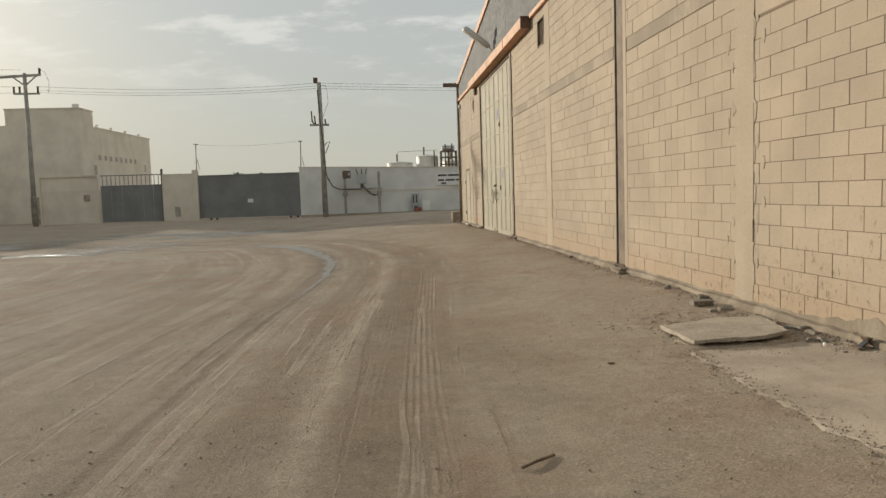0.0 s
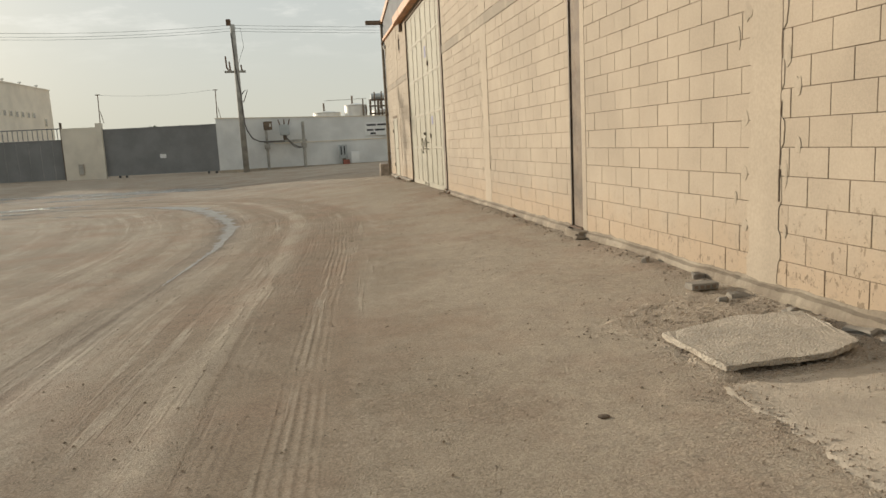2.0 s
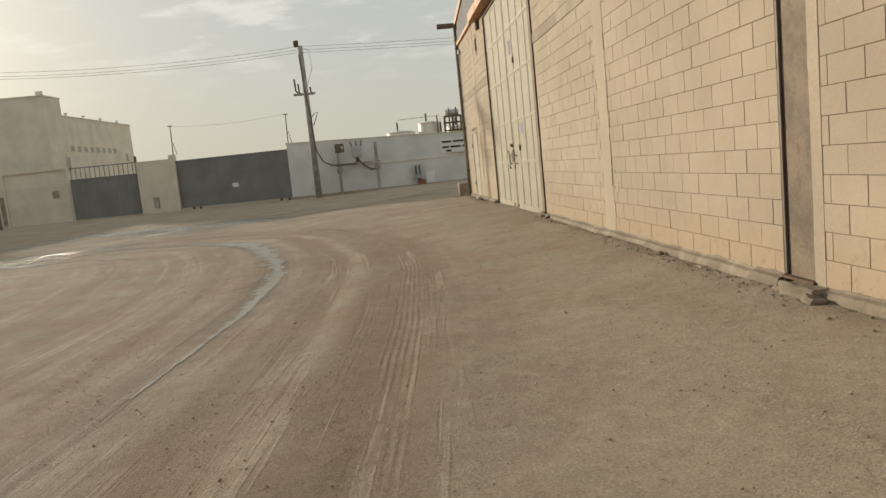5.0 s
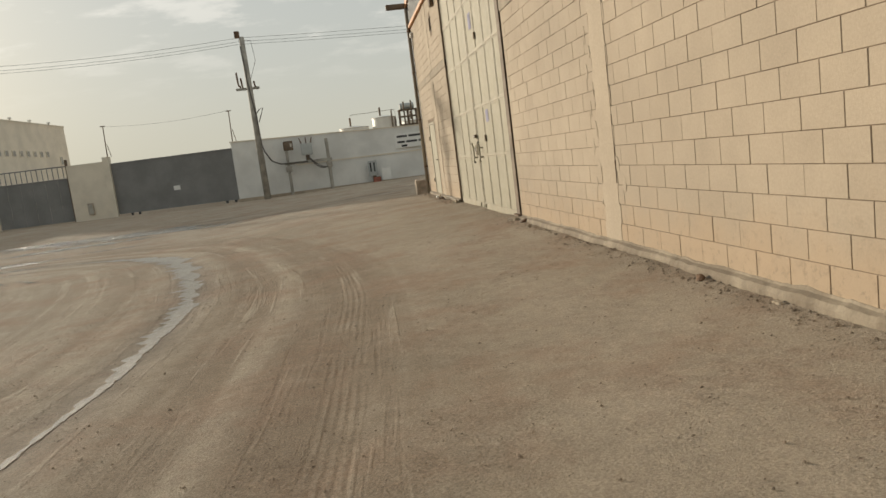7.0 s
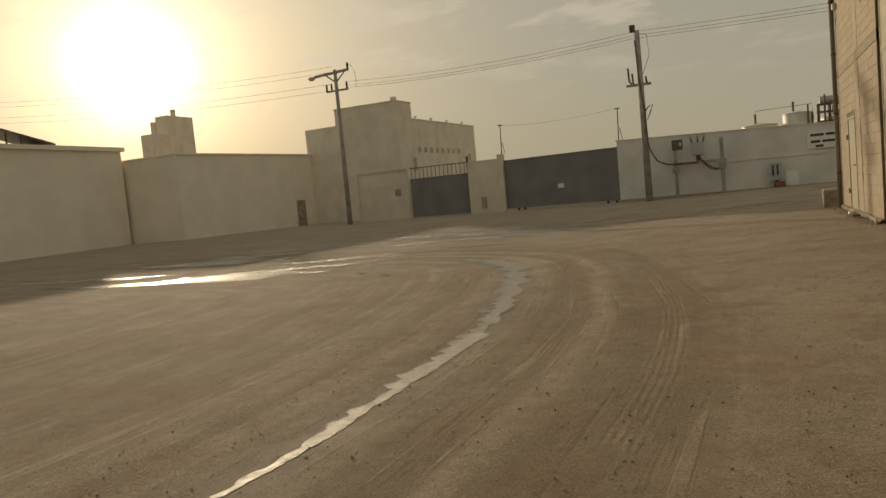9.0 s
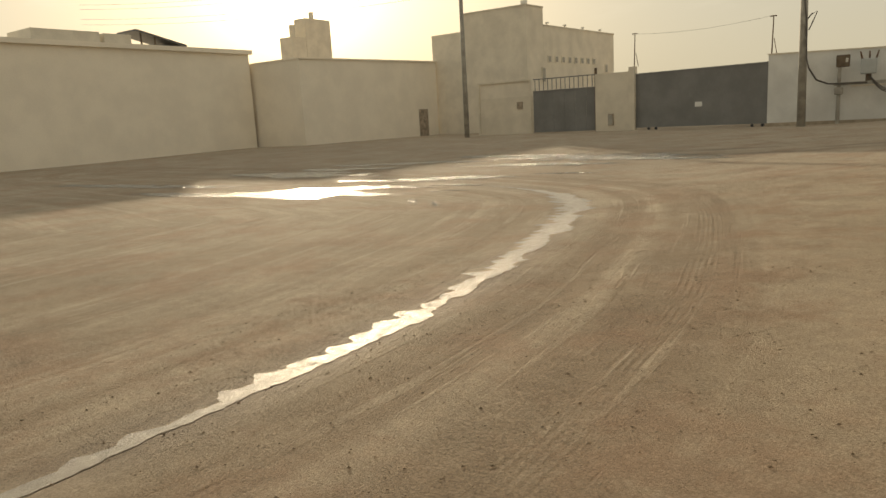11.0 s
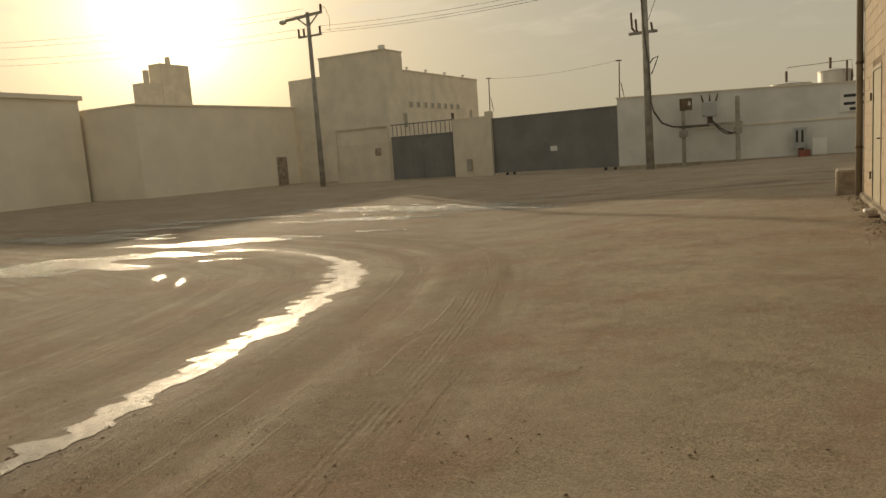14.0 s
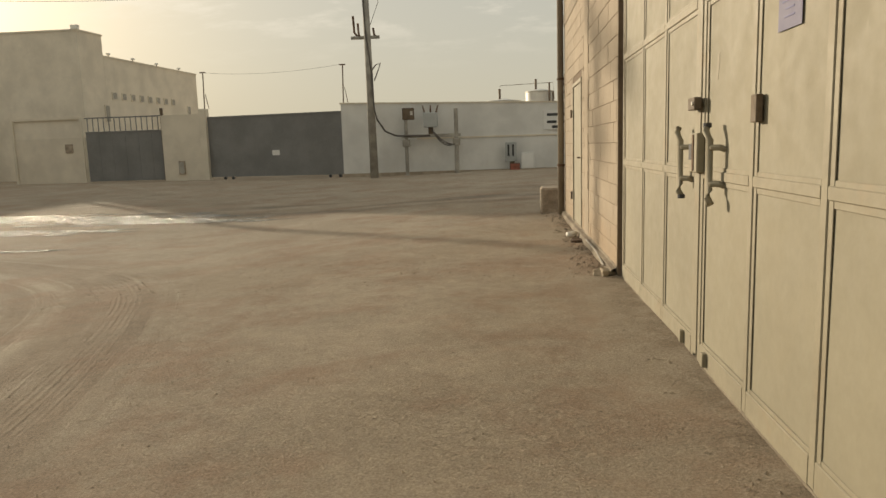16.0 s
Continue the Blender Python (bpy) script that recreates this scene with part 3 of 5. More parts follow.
# water standing in the rut, its edges bitten by tyre lugs
rows_s = np.arange(LINE_RUN[np.argmin(np.abs(LINE[:, 1] - 11.0))], LINE_RUN[np.argmin(np.abs(LINE[:, 0] + 6.6))], 0.03)
cx, cy = np.interp(rows_s, LINE_RUN, LINE[:, 0]), np.interp(rows_s, LINE_RUN, LINE[:, 1])
tx, ty = np.gradient(cx), np.gradient(cy)
tn = np.hypot(tx, ty)
tx, ty = tx / tn, ty / tn
wide_at = np.interp(cy, [8, 11, 13, 15, 17, 20, 22, 24, 25, 26, 26.4, 26.8], [0.01, 0.02, 0.06, 0.15, 0.22, 0.27, 0.36, 0.50, 0.45, 0.22, 0.12, 0.04])
tooth = 0.95 * (0.5 - np.abs(((rows_s / 0.31) % 1.0) - 0.3)) + 0.4 * np.clip(rough_noise(rows_s, 2 + rows_s * 0, 14.0), -0.6, 0.8)
left_w = wide_at * (0.42 + 0.75 * tooth + 0.20 * rough_noise(rows_s, rows_s * 0, 3.0) + 0.1 * rough_noise(rows_s, 5 + rows_s * 0, 9.0))
right_w = wide_at * (0.48 + 0.28 * rough_noise(3 + rows_s, rows_s * 0, 4.5) + 0.12 * rough_noise(rows_s, 9 + rows_s * 0, 11.0))
left_w = left_w * (1 + 0.16 * rough_noise(rows_s, 3 + rows_s * 0, 34.0)) + 0.012 * rough_noise(rows_s, 7 + rows_s * 0, 50.0)
right_w = right_w * (1 + 0.22 * rough_noise(rows_s, 4 + rows_s * 0, 30.0)) + 0.014 * rough_noise(rows_s, 8 + rows_s * 0, 46.0)
left_w, right_w = np.maximum(left_w, 0.01), np.maximum(right_w, 0.01)
film = []
for k in (-1.0, -0.88, 0.0, 0.88, 1.0):
    w = np.where(k < 0, left_w, right_w) * k
    px, py = cx + ty * w, cy - tx * w
    film.append(np.stack([px, py, lie(px, py) + 0.004], 1))
film = np.array(film)
n_s = len(rows_s)
f_idx = np.arange(5 * n_s).reshape(5, n_s)
rut_water = data_mesh("water_in_rut", film.reshape(-1, 3).tolist(), np.stack([f_idx[:-1, :-1], f_idx[1:, :-1], f_idx[1:, 1:], f_idx[:-1, 1:]], -1).reshape(-1, 4).tolist(), M_FILM)
for p in rut_water.data.polygons:
    p.use_smooth = True
tagged(rut_water, "shallow muddy water standing in a tyre rut", "puddle", kind="structure")


def pools(name, x0, x1, y0, y1, pace):
    xs, ys = np.arange(x0, x1, pace), np.arange(y0, y1, pace)
    X, Y = np.meshgrid(xs, ys)
    F = pool_field(X, Y)
    Z = lie(X, Y) + 0.006
    verts, faces = [], []
    for j in range(len(ys) - 1):
        for i in range(len(xs) - 1):
            if F[j:j + 2, i:i + 2].max() <= 0:
                continue
            ring = [(j, i), (j, i + 1), (j + 1, i + 1), (j + 1, i)]
            for tri in ((0, 1, 2), (0, 2, 3)):
                poly = []
                for a, b in zip(tri, tri[1:] + tri[:1]):
                    p, q = ring[a], ring[b]
                    P, Q = (np.array([X[p], Y[p], Z[p]]), F[p]), (np.array([X[q], Y[q], Z[q]]), F[q])
                    if P[1] > 0:
                        poly.append(P[0])
                    if (P[1] > 0) != (Q[1] > 0):
                        poly.append(P[0] + (Q[0] - P[0]) * P[1] / (P[1] - Q[1]))
                if len(poly) > 2:
                    faces.append(tuple(range(len(verts), len(verts) + len(poly))))
                    verts += [tuple(v) for v in poly]
    return data_mesh(name, verts, faces, M_WATER)


tagged(pools("water_pools", -26, -2.5, 22.5, 39.5, 0.10), "broad shallow rain pools on the sandy yard", "puddle", kind="structure")

# ---------- warehouse ----------
FACE = 3.68
wall_east = thing("wall_warehouse", "cream painted concrete block gable wall of a warehouse", "wall", kind="structure")
GATE0, GATE1, GATE_TOP = 19.42, 25.05, 5.02
DOOR0, DOOR1, DOOR_TOP = 28.25, 29.45, 2.2
VENTS = ((15.46, 16.06, 4.5, 5.1), (26.55, 26.85, 4.40, 4.78))
COLUMNS = ((6.92, 7.24), (15.02, 15.40), (27.45, 27.85), (-2.0, -1.5))
WALL_TOP = 5.32
# mortar backing, in runs between the openings
bm = B()
for y0, y1, z0, z1 in ((-12, 10.46, -0.3, WALL_TOP), (10.98, 15.46, -0.3, WALL_TOP), (16.06, 19.2, -0.3, WALL_TOP), (15.46, 16.06, -0.3, 4.5), (15.46, 16.06, 5.1, WALL_TOP),
                       (19.2, 25.1, GATE_TOP, WALL_TOP), (25.1, 26.55, -0.3, WALL_TOP), (26.55, 26.85, -0.3, 4.40), (26.55, 26.85, 4.78, WALL_TOP),
                       (26.85, 28.25, -0.3, WALL_TOP), (28.25, 29.45, 2.2, WALL_TOP), (29.45, 31.1, -0.3, WALL_TOP)):
    box(bm, FACE + 0.007, FACE + 0.2, y0, y1, z0, z1)
part("mortar_backing", bm, M_MORTAR, wall_east)
# rendered concrete columns and the ring beam
for y0, y1 in COLUMNS:
    for za, zb in ((0.02, 3.3), (3.5, WALL_TOP)):
        bm = B()
        rows = []
        steps = int((zb - za) / 0.05)
        for i in range(steps + 1):
            z = za + (zb - za) * i / steps
            grow = [0.010 + 0.016 * noise.noise((z * 2.1, y0 + 3 * k, 0)) + 0.014 * noise.noise((z * 9, y0 + 5 * k, 2)) for k in (0, 1)]
            # render smeared over the toothed ends of the courses
            row = int((z - 0.1) / 0.2 + 10)
            tooth = [0.065 * (0.4 + 0.6 * abs(noise.noise((row * 1.7, y0 + 9 * k, 4)))) if (row + k) % 2 else 0.0 for k in (0, 1)]
            a, b = y0 - max(grow[0], 0.004) - tooth[0], y1 + max(grow[1], 0.004) + tooth[1]
            f = FACE - 0.005
            rows.append([bm.verts.new(p) for p in ((FACE + 0.03, a, z), (f, a + 0.004, z), (f - 0.003, (a + b) / 2, z), (f, b - 0.004, z), (FACE + 0.03, b, z))])
        for p, q in zip(rows, rows[1:]):
            for k in range(4):
                bm.faces.new((p[k], q[k], q[k + 1], p[k + 1]))
        part("concrete_column", bm, M_COAT, wall_east)
    # hairline crack along the near edge, wider and open near its foot
    for z0, z1, r in ((0.72, 0.95, 0.008), (0.98, 1.42, 0.004), (1.5, 2.1, 0.003), (2.3, 2.9, 0.0025)):
        pts = [(FACE - 0.006, y0 - 0.012 + 0.006 * noise.noise((y0, z0 + s * 1.7, 3)) + 0.005 * noise.noise((y0, (z0 + s) * 19, 5)), z0 + (z1 - z0) * s) for s in np.linspace(0, 1, 9)]
        # thin dark tube on the surface paints the shade of the open gap
        part("crack", tube(B(), pts, r, 5), M_SOIL_SHADE, wall_east)
    # grey filler smeared over the toothed joints on both sides
    for k in range(2, 15):
        for side, yy in ((-1, y0), (1, y1)):
            if random.random() < 0.5:
                continue
            away = 0.055 + 0.11 * (k % 2) + 0.03 * random.random()
            yc, zc, w, h = yy + side * away, 0.2 * k + 0.11, 0.012 + 0.035 * random.random() ** 2, 0.03 + 0.06 * random.random()
            bm, ring = B(), []
            for a in range(14):
                ang = a / 14 * math.tau
                g = 1 + 0.45 * noise.noise((yc * 9 + math.cos(ang) * 1.4, zc * 9 + math.sin(ang) * 1.4, k))
                ring.append(bm.verts.new((FACE - 0.0035, yc + w * g * math.cos(ang), zc + h * g * math.sin(ang))))
            top = bm.verts.new((FACE - 0.006, yc, zc))
            back = [bm.verts.new((FACE + 0.006, v.co.y, v.co.z)) for v in ring]
            for a in range(14):
                d = (a + 1) % 14
                bm.faces.new((ring[d], ring[a], top))
                bm.faces.new((ring[a], ring[d], back[d], back[a]))
            part("joint_filler", bm, M_FILLER, wall_east)
for y0, y1 in ((-12, 10.42), (10.99, 19.2), (25.1, 31.1)):
    part("ring_beam", box(B(), FACE - 0.006, FACE + 0.1, y0, y1, 3.305, 3.495, 0.008), M_BEAM, wall_east, "grey-stained cement ring beam")
    bm = B()
    n = int((y1 - y0) / 0.05)
    top = []
    for i in range(n + 1):
        y = y0 + (y1 - y0) * i / n
        j = 0.008 * noise.noise((y * 1.7, 1.7, 0)) + 0.005 * noise.noise((y * 9, 4, 0)) + 0.004 * noise.noise((y * 41, 6, 0))
        zt = 0.095 + 0.018 * noise.noise((y * 1.3, 8, 0)) + 0.010 * noise.noise((y * 7, 3, 0)) + 0.010 * noise.noise((y * 37, 5, 0))
        ragged = 0.02 * max(0.0, noise.noise((y * 3.1, 12, 0))) + (0.30 if y < 5.0 else 0.30 * max(0.0, 1 - (y - 5.0) / 1.2)) * max(0.0, 0.35 + noise.noise((y * 2.2, 21, 0)) + 0.12 * noise.noise((y * 9, 23, 0)))
        top.append([bm.verts.new(p) for p in ((FACE - 0.085 + 2 * j, y, -0.25), (FACE - 0.070 + 2 * j, y, zt - 0.040 + j), (FACE - 0.055 + 2 * j, y, zt - 0.006), (FACE - 0.010 + 0.3 * j, y, zt + 0.006),
                                              (FACE - 0.006, y, zt + 0.02 + 0.6 * ragged), (FACE - 0.004, y, zt + 0.024 + ragged), (FACE + 0.05, y, zt + 0.026 + ragged))])
    for a, b in zip(top, top[1:]):
        for k in range(6):
            bm.faces.new((a[k], b[k], b[k + 1], a[k + 1]))
    part("plinth", bm, M_PLINTH, wall_east, "rough crumbling concrete plinth")
# plaster patch beside the first column head
part("plaster_patch", box(B(), FACE - 0.003, FACE + 0.05, 6.15, 6.90, 2.92, 3.3, 0.01), M_COAT, wall_east)

# end wall, hidden side walls, roof
wall_end = part("wall_north", box(B(), FACE + 0.2, 34, 30.9, 31.1, -0.3, 6.0), M_BLOCK)
tagged(wall_end, "cream block end wall of the warehouse", "wall", kind="structure")
wall_back = part("wall_south", box(B(), FACE + 0.2, 34, -12, -11.8, -0.3, 6.0), M_BLOCK)
tagged(wall_back, "cream block end wall of the warehouse", "wall", kind="structure")
wall_far = part("wall_rear", box(B(), 33.8, 34, -11.8, 30.9, -0.3, 6.0), M_BLOCK)
tagged(wall_far, "cream block rear wall of the warehouse", "wall", kind="structure")


def verge(y):
    return 6.02 + 0.145 * min(31.15 - y, y + 12.05)


roof = thing("roof", "orange-edged warehouse roof with grey corrugated gable sheeting", "roof", kind="structure")
bm = B()
for y0, y1 in ((31.25, 9.55), (9.55, -12.2)):
    v = [bm.verts.new(p) for p in ((FACE - 0.06, y0, verge(y0) + 0.02), (34, y0, verge(y0) + 0.02), (34, y1, verge(y1) + 0.02), (FACE - 0.06, y1, verge(y1) + 0.02))]
    w = [bm.verts.new(p.co + Vector((0, 0, 0.06))) for p in v]
    for f in ((v[0], v[1], v[2], v[3]), (w[3], w[2], w[1], w[0])):
        bm.faces.new(f)
    for i in range(4):
        bm.faces.new((v[i], v[(i + 1) % 4], w[(i + 1) % 4], w[i]))
part("roof_sheet", bm, M_CLAD, roof)
# corrugated cladding of the gable: one folded sheet
bm = B()
prev = None
y, k = 31.12, 0
while y > -12:
    x = FACE - 0.015 - (0.032 if k % 4 in (1, 2) else 0.0)
    pair = (bm.verts.new((x, y, 5.36)), bm.verts.new((x, y, verge(y) + 0.02)))
    if prev:
        bm.faces.new((prev[0], pair[0], pair[1], prev[1]))
    prev = pair
    y -= (0.09, 0.03, 0.09, 0.03)[k % 4]
    k += 1
part("gable_sheeting", bm, M_CLAD, roof)
for a, b in ((31.2, 9.55), (9.55, -12.1)):
    bm = B()
    v = []
    for yy in (a, b):
        z = verge(yy)
        v.append([bm.verts.new(p) for p in ((FACE - 0.09, yy, z - 0.10), (FACE - 0.09, yy, z + 0.10), (FACE + 0.02, yy, z + 0.10), (FACE + 0.02, yy, z - 0.10))])
    for i in range(4):
        bm.faces.new((v[0][i], v[0][(i + 1) % 4], v[1][(i + 1) % 4], v[1][i]))
    bm.faces.new(v[0]), bm.faces.new(v[1][::-1])
    part("verge_trim", bm, M_ORANGE, roof)
for a, b in ((31.15, 26.35), (16.6, -12)):
    part("base_trim", box(B(), FACE - 0.075, FACE + 0.01, b, a, 5.29, 5.40, 0.01), M_ORANGE, roof)
part("gutter_end", box(B(), 3.0, FACE + 0.1, 31.12, 31.32, 5.97, 6.12, 0.015), M_STEEL, roof, "dark metal gutter end")

canopy = thing("gate_canopy", "orange sheet-metal canopy box over the tall gate", "canopy")
bm = box(B(), FACE - 0.24, FACE - 0.006, 16.75, 26.2, 5.12, 5.38, 0.012)
part("canopy_box", bm, M_ORANGE, canopy)
part("end_cap", box(B(), FACE - 0.248, FACE - 0.01, 16.72, 16.755, 5.11, 5.39, 0.006), M_RUST, canopy, "darker red-brown end cap")
for y in (19.1, 21.9, 24.6):
    part("seam", box(B(), FACE - 0.246, FACE - 0.238, y, y + 0.03, 5.122, 5.378), M_STEEL, canopy)
part("bracket", box(B(), FACE - 0.10, FACE - 0.006, 25.7, 25.95, 4.86, 5.08, 0.01), M_STEEL, canopy)

# steel columns standing in slots of the wall
def steel_column(y0, y1, top, deep, strip):
    ob = thing("steel_column", "brown rusting steel H-column standing in a slot of the block wall", "column", "columns of the warehouse")
    part("front_flange", box(B(), FACE - deep, FACE - deep + 0.016, y0, y1, 0.12, top, 0.003), M_STEEL, ob)
    mid = (y0 + y1) / 2
    part("web", box(B(), FACE - deep + 0.016, FACE + 0.16, mid - 0.01, mid + 0.01, 0.12, top), M_DARK, ob)
    part("rear_flange", box(B(), FACE + 0.16, FACE + 0.176, y0 - 0.02, y1 + 0.02, 0.0, top), M_DARK, ob)
    part("base_plate", box(B(), FACE - deep - 0.05, FACE + 0.05, y0 - 0.03, y1 + 0.03, 0.10, 0.122, 0.003), M_RUST, ob)
    # added dark strip that paints the unlit far jamb of the slot
    if strip:
        part("side_angle", box(B(), FACE - 0.004, FACE + 0.016, y1 - 0.012, y1 + 0.018, 0.13, top, 0.003), M_DARK, ob)
    return ob


steel_column(10.60, 10.955, 5.28, -0.020, True)
# narrow rendered jamb beside the first steel column
bm, rows = B(), []
for i in range(105):
    z = 0.08 + i * 0.05
    e = 10.585 + 0.010 * noise.noise((z * 2.0, 3, 0)) + 0.006 * noise.noise((z * 11, 5, 0))
    rows.append([bm.verts.new(p) for p in ((FACE + 0.03, 10.455, z), (FACE - 0.004, 10.458, z), (FACE - 0.006, e - 0.006, z), (FACE + 0.002, e, z), (FACE + 0.06, e, z))])
for p, q in zip(rows, rows[1:]):
    for k in range(4):
        bm.faces.new((p[k], q[k], q[k + 1], p[k + 1]))
part("column_jamb", bm, M_COAT, wall_east)
footing = B()
for i, (x0, x1, y0, y1, z1) in enumerate(((3.54, 3.70, 10.42, 10.84, 0.105), (3.50, 3.62, 10.32, 10.52, 0.06), (3.56, 3.70, 10.78, 10.96, 0.05))):
    box(footing, x0, x1, y0, y1, -0.12, z1, 0.02, pose(0, 0, 0, 0, 0, (3, -14, 20)[i]))
bmesh.ops.subdivide_edges(footing, edges=footing.edges, cuts=3, use_grid_fill=True)
for v in footing.verts:
    v.co += Vector((noise.noise(v.co * 9), noise.noise(v.co * 9 + Vector((5, 0, 0))), noise.noise(v.co * 9 + Vector((0, 7, 0))))) * 0.032
tagged(part("column_footing", footing, M_PLINTH), "crumbled concrete footing under a steel column", "footing")
steel_column(19.20, 19.40, 5.05, 0.02, False)

# ---------- tall gate ----------
gate = thing("warehouse_gate", "tall cream steel double gate, closed, with framed panels", "gate")
STILES = (25.03, 24.12, 23.32, 22.50, 22.36, 21.57, 20.83, 20.12, 19.44)
RAILS = (0.12, 1.12, 2.07, 3.11, 4.12, 4.98)
SHEET = FACE + 0.055


def leaf(stiles):
    for a, b in zip(stiles, stiles[1:]):
        for z0, z1 in zip(RAILS, RAILS[1:]):
            bm = box(B(), SHEET, SHEET + 0.004, b - 0.005, a + 0.005, z0 - 0.01, z1 + 0.01)
            # slightly buckled sheet
            bmesh.ops.subdivide_edges(bm, edges=bm.edges, cuts=4, use_grid_fill=True)
            for v in bm.verts:
                v.co.x += 0.0025 * noise.noise(Vector((v.co.y * 2.0, v.co.z * 1.4, 3.3)))
            part("panel", bm, M_GATE, gate)
    for y in stiles:
        part("stile", box(B(), SHEET - 0.013, SHEET + 0.03, y - 0.027, y + 0.027, 0.03, 5.0, 0.004), M_FRAME, gate)
        part("stile_lip", box(B(), SHEET - 0.007, SHEET - 0.002, y - 0.062, y + 0.040, 0.06, 5.0, 0.002), M_FRAME, gate)
    for z in RAILS:
        for a, b in zip(stiles, stiles[1:]):
            part("rail", box(B(), SHEET - 0.014, SHEET + 0.03, b + 0.027, a - 0.027, (0.02 if z < 0.2 else z - 0.025), z + 0.025, 0.004), M_FRAME, gate)
            part("rail_lip", box(B(), SHEET - 0.006, SHEET - 0.002, b + 0.041, a - 0.063, z - 0.052, z + 0.045, 0.002), M_FRAME, gate)


leaf(STILES[:4])
leaf(STILES[4:])
part("meeting_strip", box(B(), SHEET - 0.02, SHEET + 0.02, 22.385, 22.475, 0.06, 5.0, 0.004), M_FRAME, gate)


def pull_handle(y, dark_tip):
    x = SHEET - 0.018
    bm = tube(B(), [(x - 0.05, y + 0.045, 1.385), (x - 0.062, y + 0.03, 1.355), (x - 0.05, y, 1.31), (x - 0.05, y, 1.05), (x - 0.062, y - 0.03, 1.01), (x - 0.05, y - 0.045, 0.98)], 0.019, 10)
    h = part("pull_handle", bm, M_FRAME, gate, "bent round-bar pull handle", True)
    for z in (1.27, 1.085):
        part("standoff", tube(B(), [(x + 0.016, y - 0.05, z - 0.01), (x - 0.01, y - 0.05, z), (x - 0.04, y - 0.02, z), (x - 0.05, y, z)], 0.016, 8), M_FRAME, h)
    tip = 1.385 if dark_tip else 0.98
    yt = y + (0.045 if dark_tip else -0.045)
    part("end_cap", rod(B(), (x - 0.05, yt, tip - 0.012), (x - 0.05, yt, tip + 0.012), 0.021, seg=10), M_BLACK, h)


pull_handle(22.64, False)
pull_handle(22.03, True)
lock = part("lock_case", box(B(), SHEET - 0.060, SHEET - 0.016, 22.30, 22.47, 1.13, 1.35, 0.006), M_FRAME, gate)
part("keyhole_plate", box(B(), SHEET - 0.064, SHEET - 0.059, 22.40, 22.46, 1.20, 1.29, 0.002), M_BLACK, lock)
part("bolt", box(B(), SHEET - 0.066, SHEET - 0.059, 22.36, 22.39, 1.14, 1.34, 0.002), M_RUST, lock)
small = part("hasp", box(B(), SHEET - 0.07, SHEET - 0.03, 22.33, 22.47, 1.475, 1.545, 0.005), M_STEEL, gate)
part("pin", rod(B(), (SHEET - 0.078, 22.36, 1.51), (SHEET - 0.06, 22.36, 1.51), 0.012, seg=10), M_GALV, small)
for z0, z1, y in ((1.38, 1.50, 21.47), (3.3, 3.42, 21.47)):
    part("hinge", box(B(), SHEET - 0.040, SHEET - 0.010, y - 0.02, y + 0.05, z0, z1, 0.004), M_STEEL, gate)
for y in (22.7, 22.2):
    part("floor_bolt", box(B(), SHEET - 0.040, SHEET - 0.012, y - 0.022, y + 0.022, 0.05, 0.13, 0.004), M_FRAME, gate)
for y, z0 in ((22.15, 1.62), (24.85, 1.28)):
    bm = B()
    for i in range(3):
        box(bm, SHEET - 0.0016 - 0.0004 * i, SHEET - 0.0006, y - 0.014 - 0.008 * i, y + 0.014 - 0.005 * i, z0 + 0.04 * i, z0 + 0.04 * i + 0.05)
    part("sticker_remains", bm, M_FRAME, gate, "torn remains of a pale sticker")


def paper(y0, y1, z0, z1):
    ob = thing("paper_notice", "lilac printed paper notice glued to the gate sheet", "notice", "notices on the gate")
    part("sheet", box(B(), SHEET - 0.0085, SHEET - 0.0065, y0, y1, z0, z1), M_PAPER, ob)
    n = int((z1 - z0) / 0.03)
    for i in range(1, n):
        z = z1 - i * 0.03
        w = (y1 - y0) * (0.35 + 0.5 * random.random())
        part("print_line", box(B(), SHEET - 0.0105, SHEET - 0.0085, (y0 + y1) / 2 - w / 2, (y0 + y1) / 2 + w / 2, z - 0.004, z + 0.002), M_INK, ob)
    return ob


paper(21.09, 21.32, 1.73, 1.96)
paper(21.75, 22.0, 3.55, 3.85)
# steel track and threshold under the gate
part("threshold", box(B(), FACE + 0.03, FACE + 0.2, 19.42, 25.05, -0.1, 0.03, 0.01), M_PLINTH, wall_east)

# pedestrian door
door = thing("door_1", "narrow cream steel door set in the block wall, closed", "door", kind="structure")
part("door_leaf", box(B(), FACE + 0.006, FACE + 0.05, DOOR0, DOOR1, 0.1, DOOR_TOP, 0.004), M_GATE, door)
for y in (DOOR0 + 0.02, DOOR1 - 0.02):
    part("door_frame", box(B(), FACE - 0.012, FACE + 0.1, y - 0.035, y + 0.035, 0.08, DOOR_TOP, 0.005), M_FRAME, door)
part("door_head", box(B(), FACE - 0.012, FACE + 0.1, DOOR0 + 0.055, DOOR1 - 0.055, DOOR_TOP - 0.06, DOOR_TOP, 0.005), M_FRAME, door)
part("door_handle", tube(B(), [(FACE + 0.03, 28.42, 1.1), (FACE - 0.03, 28.42, 1.1), (FACE - 0.03, 28.55, 1.1)], 0.012), M_STEEL, door)
for z in (0.5, 1.75):
    part("hinge", rod(B(), (FACE - 0.035, DOOR1 - 0.05, z - 0.06), (FACE - 0.035, DOOR1 - 0.05, z + 0.06), 0.016), M_STEEL, door)
